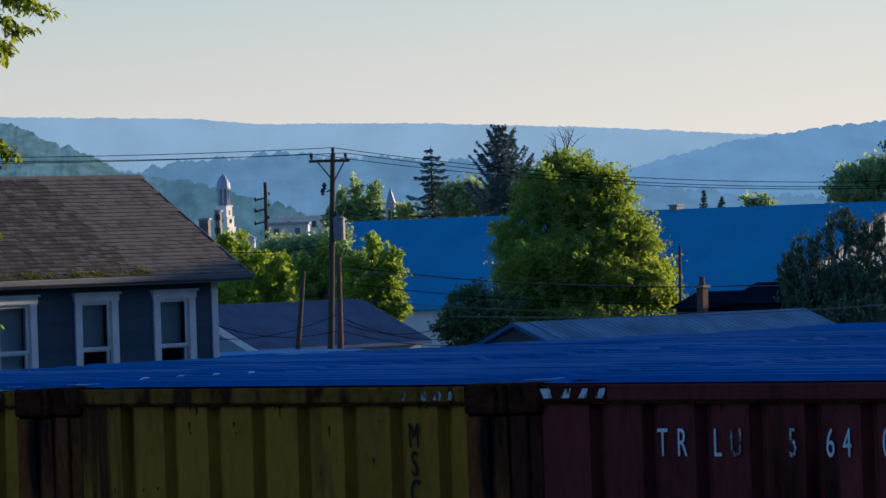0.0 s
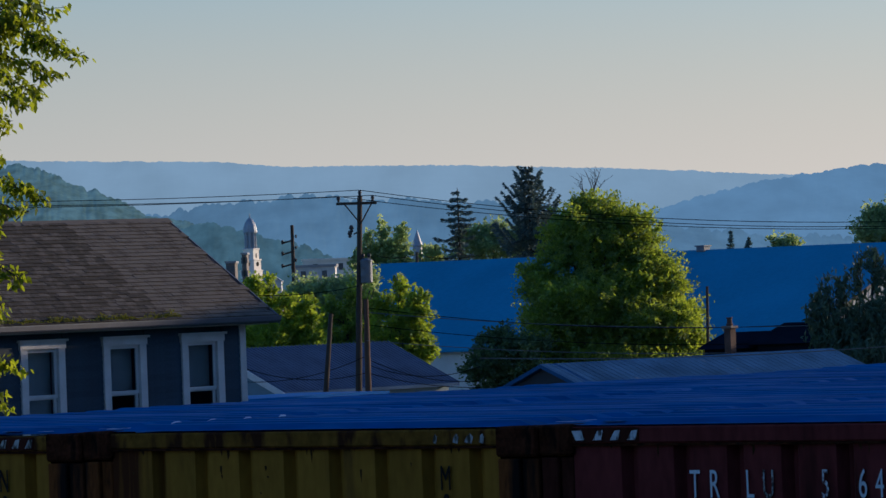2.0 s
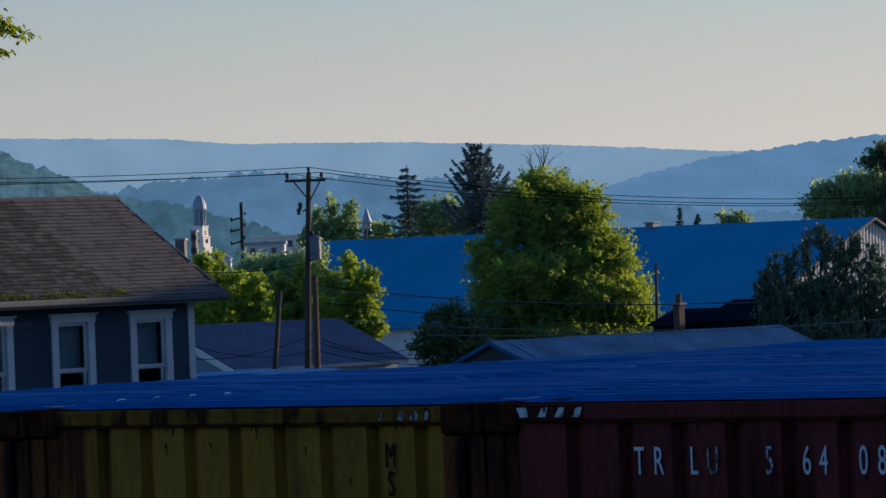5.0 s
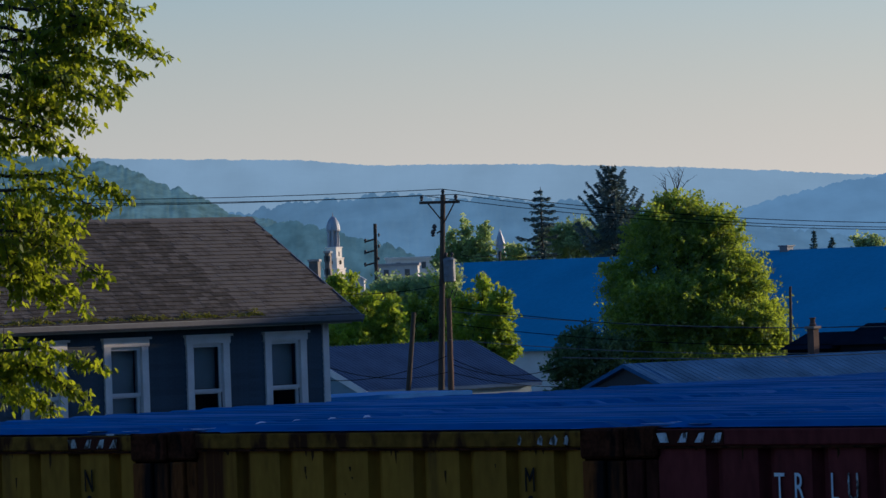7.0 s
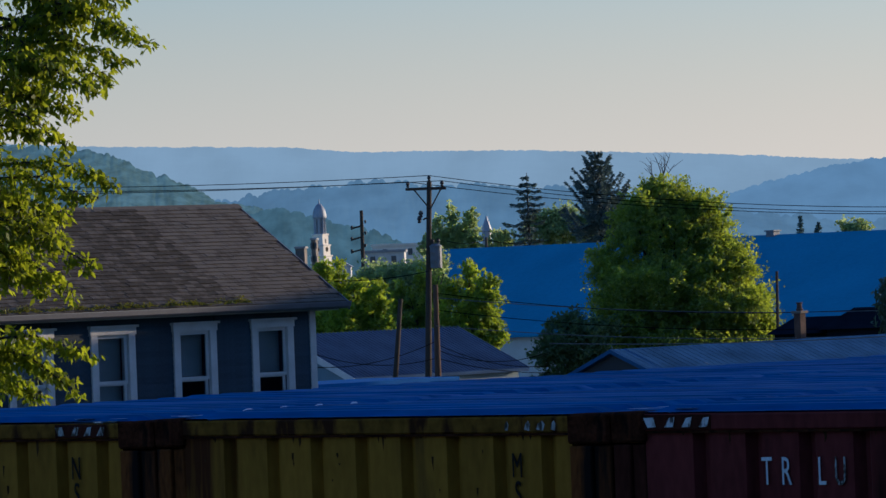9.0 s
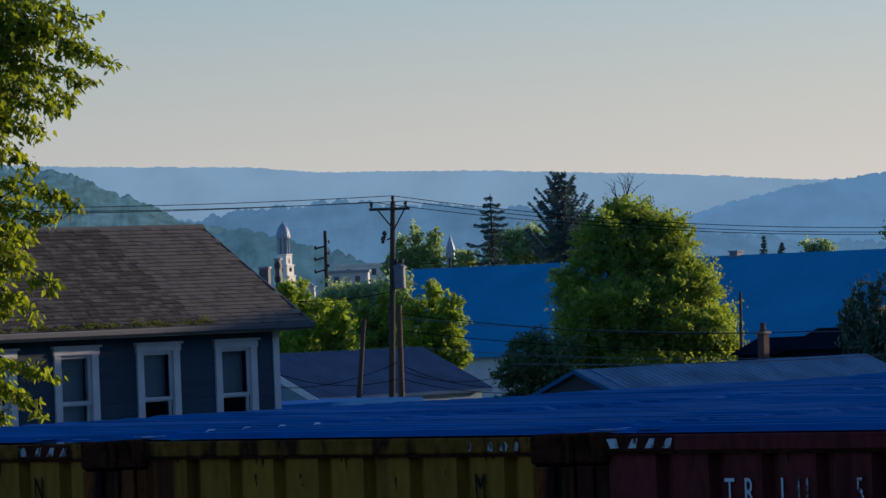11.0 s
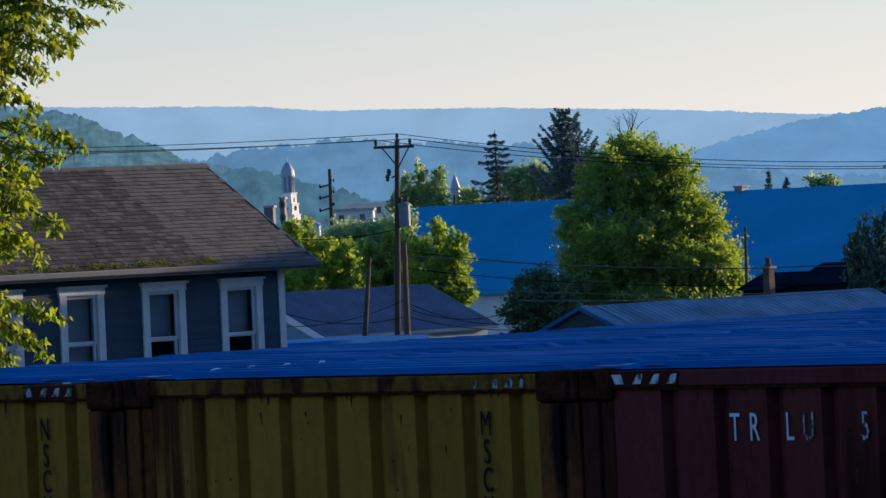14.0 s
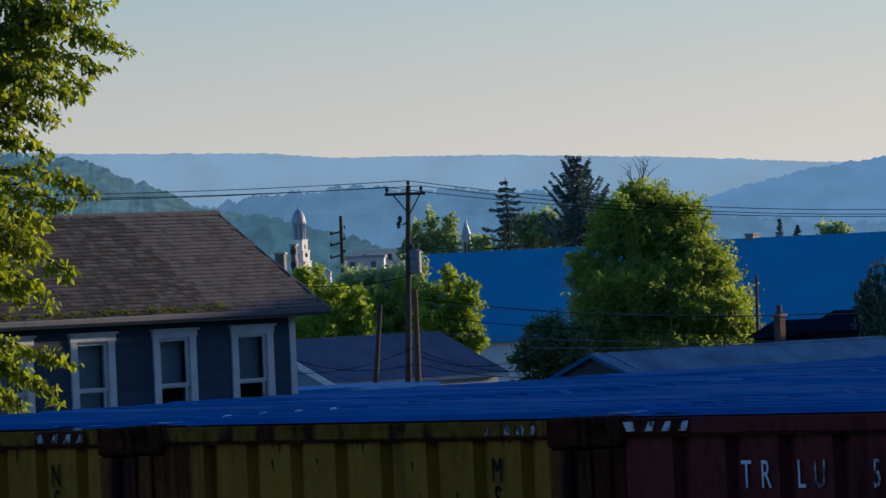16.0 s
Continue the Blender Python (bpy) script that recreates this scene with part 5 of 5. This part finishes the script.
conifer(1716, 285, 520, 78, 205, "dark spruce with level drooping boughs", M["shrub_leaf"], 58, 15, 0.05, gap=0.3, power=0.5)
tree(1670, 190, "small sunlit yellow-green bush", [(1665, 545, 30, 18, 0), (1690, 555, 25, 20, 0), (1640, 560, 25, 18, 0)], 4000, 0.1, M["lime_leaf"], 55, 0.08, spread=0.15)
tree(1930, 110, "tall dark maple standing close in shade", [(1893, 40, 14, 44, 0), (1850, 85, 24, 26, 0), (1808, 150, 30, 24, 0), (1870, 60, 30, 34, 0), (1905, 110, 36, 40, 0), (1858, 110, 22, 14, 0), (1950, 80, 50, 85, 0), (1840, 180, 55, 50, 0), (1775, 195, 22, 26, 0), (1790, 250, 40, 40, 0), (1860, 260, 80, 70, 0), (1950, 250, 100, 110, 0), (1800, 320, 45, 40, 0), (1880, 380, 75, 90, 0), (1960, 420, 100, 120, 0), (1880, 500, 60, 80, 0)],
     95000, 0.06, M["dark_leaf"], 56, 0.3, spread=0.2, shell=0.25)

# small bright-leaved tree added to paint the dark maple's sunlit edge
tree(1775, 140, "bright leaves added for the sunlit edge of the dark maple", [(1742, 265, 20, 22, 0), (1758, 300, 20, 26, 0), (1752, 330, 14, 20, 0)], 3500, 0.08, M["lime_leaf"], 57, 0.12, spread=0.15)

# the near tree whose branch tips hang into view
ND = 34.0
g = sight(-900, 600, ND)
near = thing("tree", pose(g.x, g.y, 0), "near maple with hanging sprays of sunlit yellow-green leaves", "tree")
G = Vector((g.x, g.y, 0))
bm = bmesh.new()
tube(bm, [(0, 0, -0.2), (0.05, 0, 3), (0.2, 0.1, 6), (0.4, 0, 9.5)], [0.28, 0.22, 0.15, 0.03], 12)
part("trunk", bm, M["bark"], near)
rn = np.random.default_rng(77)
P, A, B, S = [], [], [], []


def spray(x0, y0, x, y, n, wide, off=0.0):
    """A branch from bearing x0, y0 to its tip at x, y: side twigs along it, each hung with a bunch of leaves."""
    start, tip = sight(x0, y0, ND + off) - G, sight(x, y, ND + off) - G
    reach = (tip - start).length
    root = Vector((0.1, 0, min(8.5, max(2.5, start.z + 0.3))))
    mid = start.lerp(tip, 0.5) + Vector((0, 0, 0.12 * reach))
    bm = bmesh.new()
    tube(bm, [root, root.lerp(start, 0.6) + Vector((0, 0, 0.15)), start, mid, tip], [0.03, 0.02, 0.012, 0.007, 0.003], 6)
    for i in range(n):
        q = (i + rn.random()) / n
        c = start.lerp(mid, q * 2) if q < 0.5 else mid.lerp(tip, q * 2 - 1)
        w = wide * (1.15 - 0.75 * q)
        end = c + Vector((rn.normal() * 0.6 + 0.3, rn.normal() * 0.9, rn.normal() * 0.7 - 0.1)) * w
        tube(bm, [c, c.lerp(end, 0.5) + Vector((0, 0, 0.02)), end], [0.004, 0.003, 0.002], 4)
        for j in range(13):
            k = 0.25 + 0.8 * rn.random()
            d = Vector((rn.normal() * 0.55 + 0.15, rn.normal() * 0.55, rn.normal() * 0.4 - 0.75)).normalized()
            z = rn.uniform(0.019, 0.036)
            P.append(c.lerp(end, k) + Vector((rn.normal(), rn.normal(), rn.normal() * 0.7)) * 0.028 + d * z)
            A.append(d), B.append(d.cross(Vector(rn.normal(size=3))).normalized() * rn.uniform(0.55, 1.0)), S.append(z)
    part("limb", bm, M["bark"], near)


LEAF = ((-1.0, 0.0), (-0.62, 0.38), (-0.2, 0.62), (0.1, 0.42), (0.45, 0.34), (1.0, 0.0), (0.45, -0.34), (0.1, -0.42), (-0.2, -0.62), (-0.62, -0.38))
BRANCHES = ((-150, -60, 84, 30, 34, 0.12), (-150, -20, 44, -2, 34, 0.16), (-160, 20, 52, 60, 30, 0.12), (-170, 30, 20, 92, 32, 0.15), (-180, 60, 0, 112, 30, 0.14), (-190, 90, -45, 150, 28, 0.15), (-200, 130, -60, 205, 26, 0.12),
            (-210, -80, -30, -40, 60, 0.3), (-220, 0, -60, 10, 60, 0.3), (-220, 60, -75, 70, 50, 0.25), (-230, 120, -100, 120, 40, 0.22), (-230, 170, -110, 190, 30, 0.14), (-150, -90, 30, -50, 40, 0.25),
            (-190, 235, 32, 278, 34, 0.10), (-200, 260, -10, 300, 30, 0.12), (-200, 290, -70, 330, 36, 0.18), (-210, 330, -85, 370, 40, 0.2), (-200, 350, -12, 418, 30, 0.11), (-200, 390, -52, 462, 32, 0.13), (-230, 420, -100, 450, 34, 0.15), (-230, 300, -140, 320, 40, 0.2), (-230, 380, -140, 400, 36, 0.2),
            (-210, 545, -22, 578, 26, 0.08), (-210, 555, -45, 640, 26, 0.08), (-220, 570, -85, 605, 26, 0.12), (-230, 590, -110, 655, 26, 0.12), (-250, 560, -160, 620, 24, 0.15))
for x0, y0, x, y, n, wide in BRANCHES:
    spray(x0, y0, x, y, n, wide, rn.normal() * 0.25)
part("leaves", leaf_mesh(np.array(P), np.array(A), np.array(B), np.array(S), "leaves", M["near_leaf"], LEAF), None, near)
p, a, b = foliage([(0, 0, 7.5, 2.6, 2.0), (-1.5, 0.5, 6, 2.0, 2.0), (0.2, -0.3, 9, 1.6, 1.2)], 9000, rn, 36, 0.4, 0.4)
part("crown", leaf_mesh(p, a, b, np.full(len(p), 0.055), "crown", M["near_leaf"], LEAF), None, near)
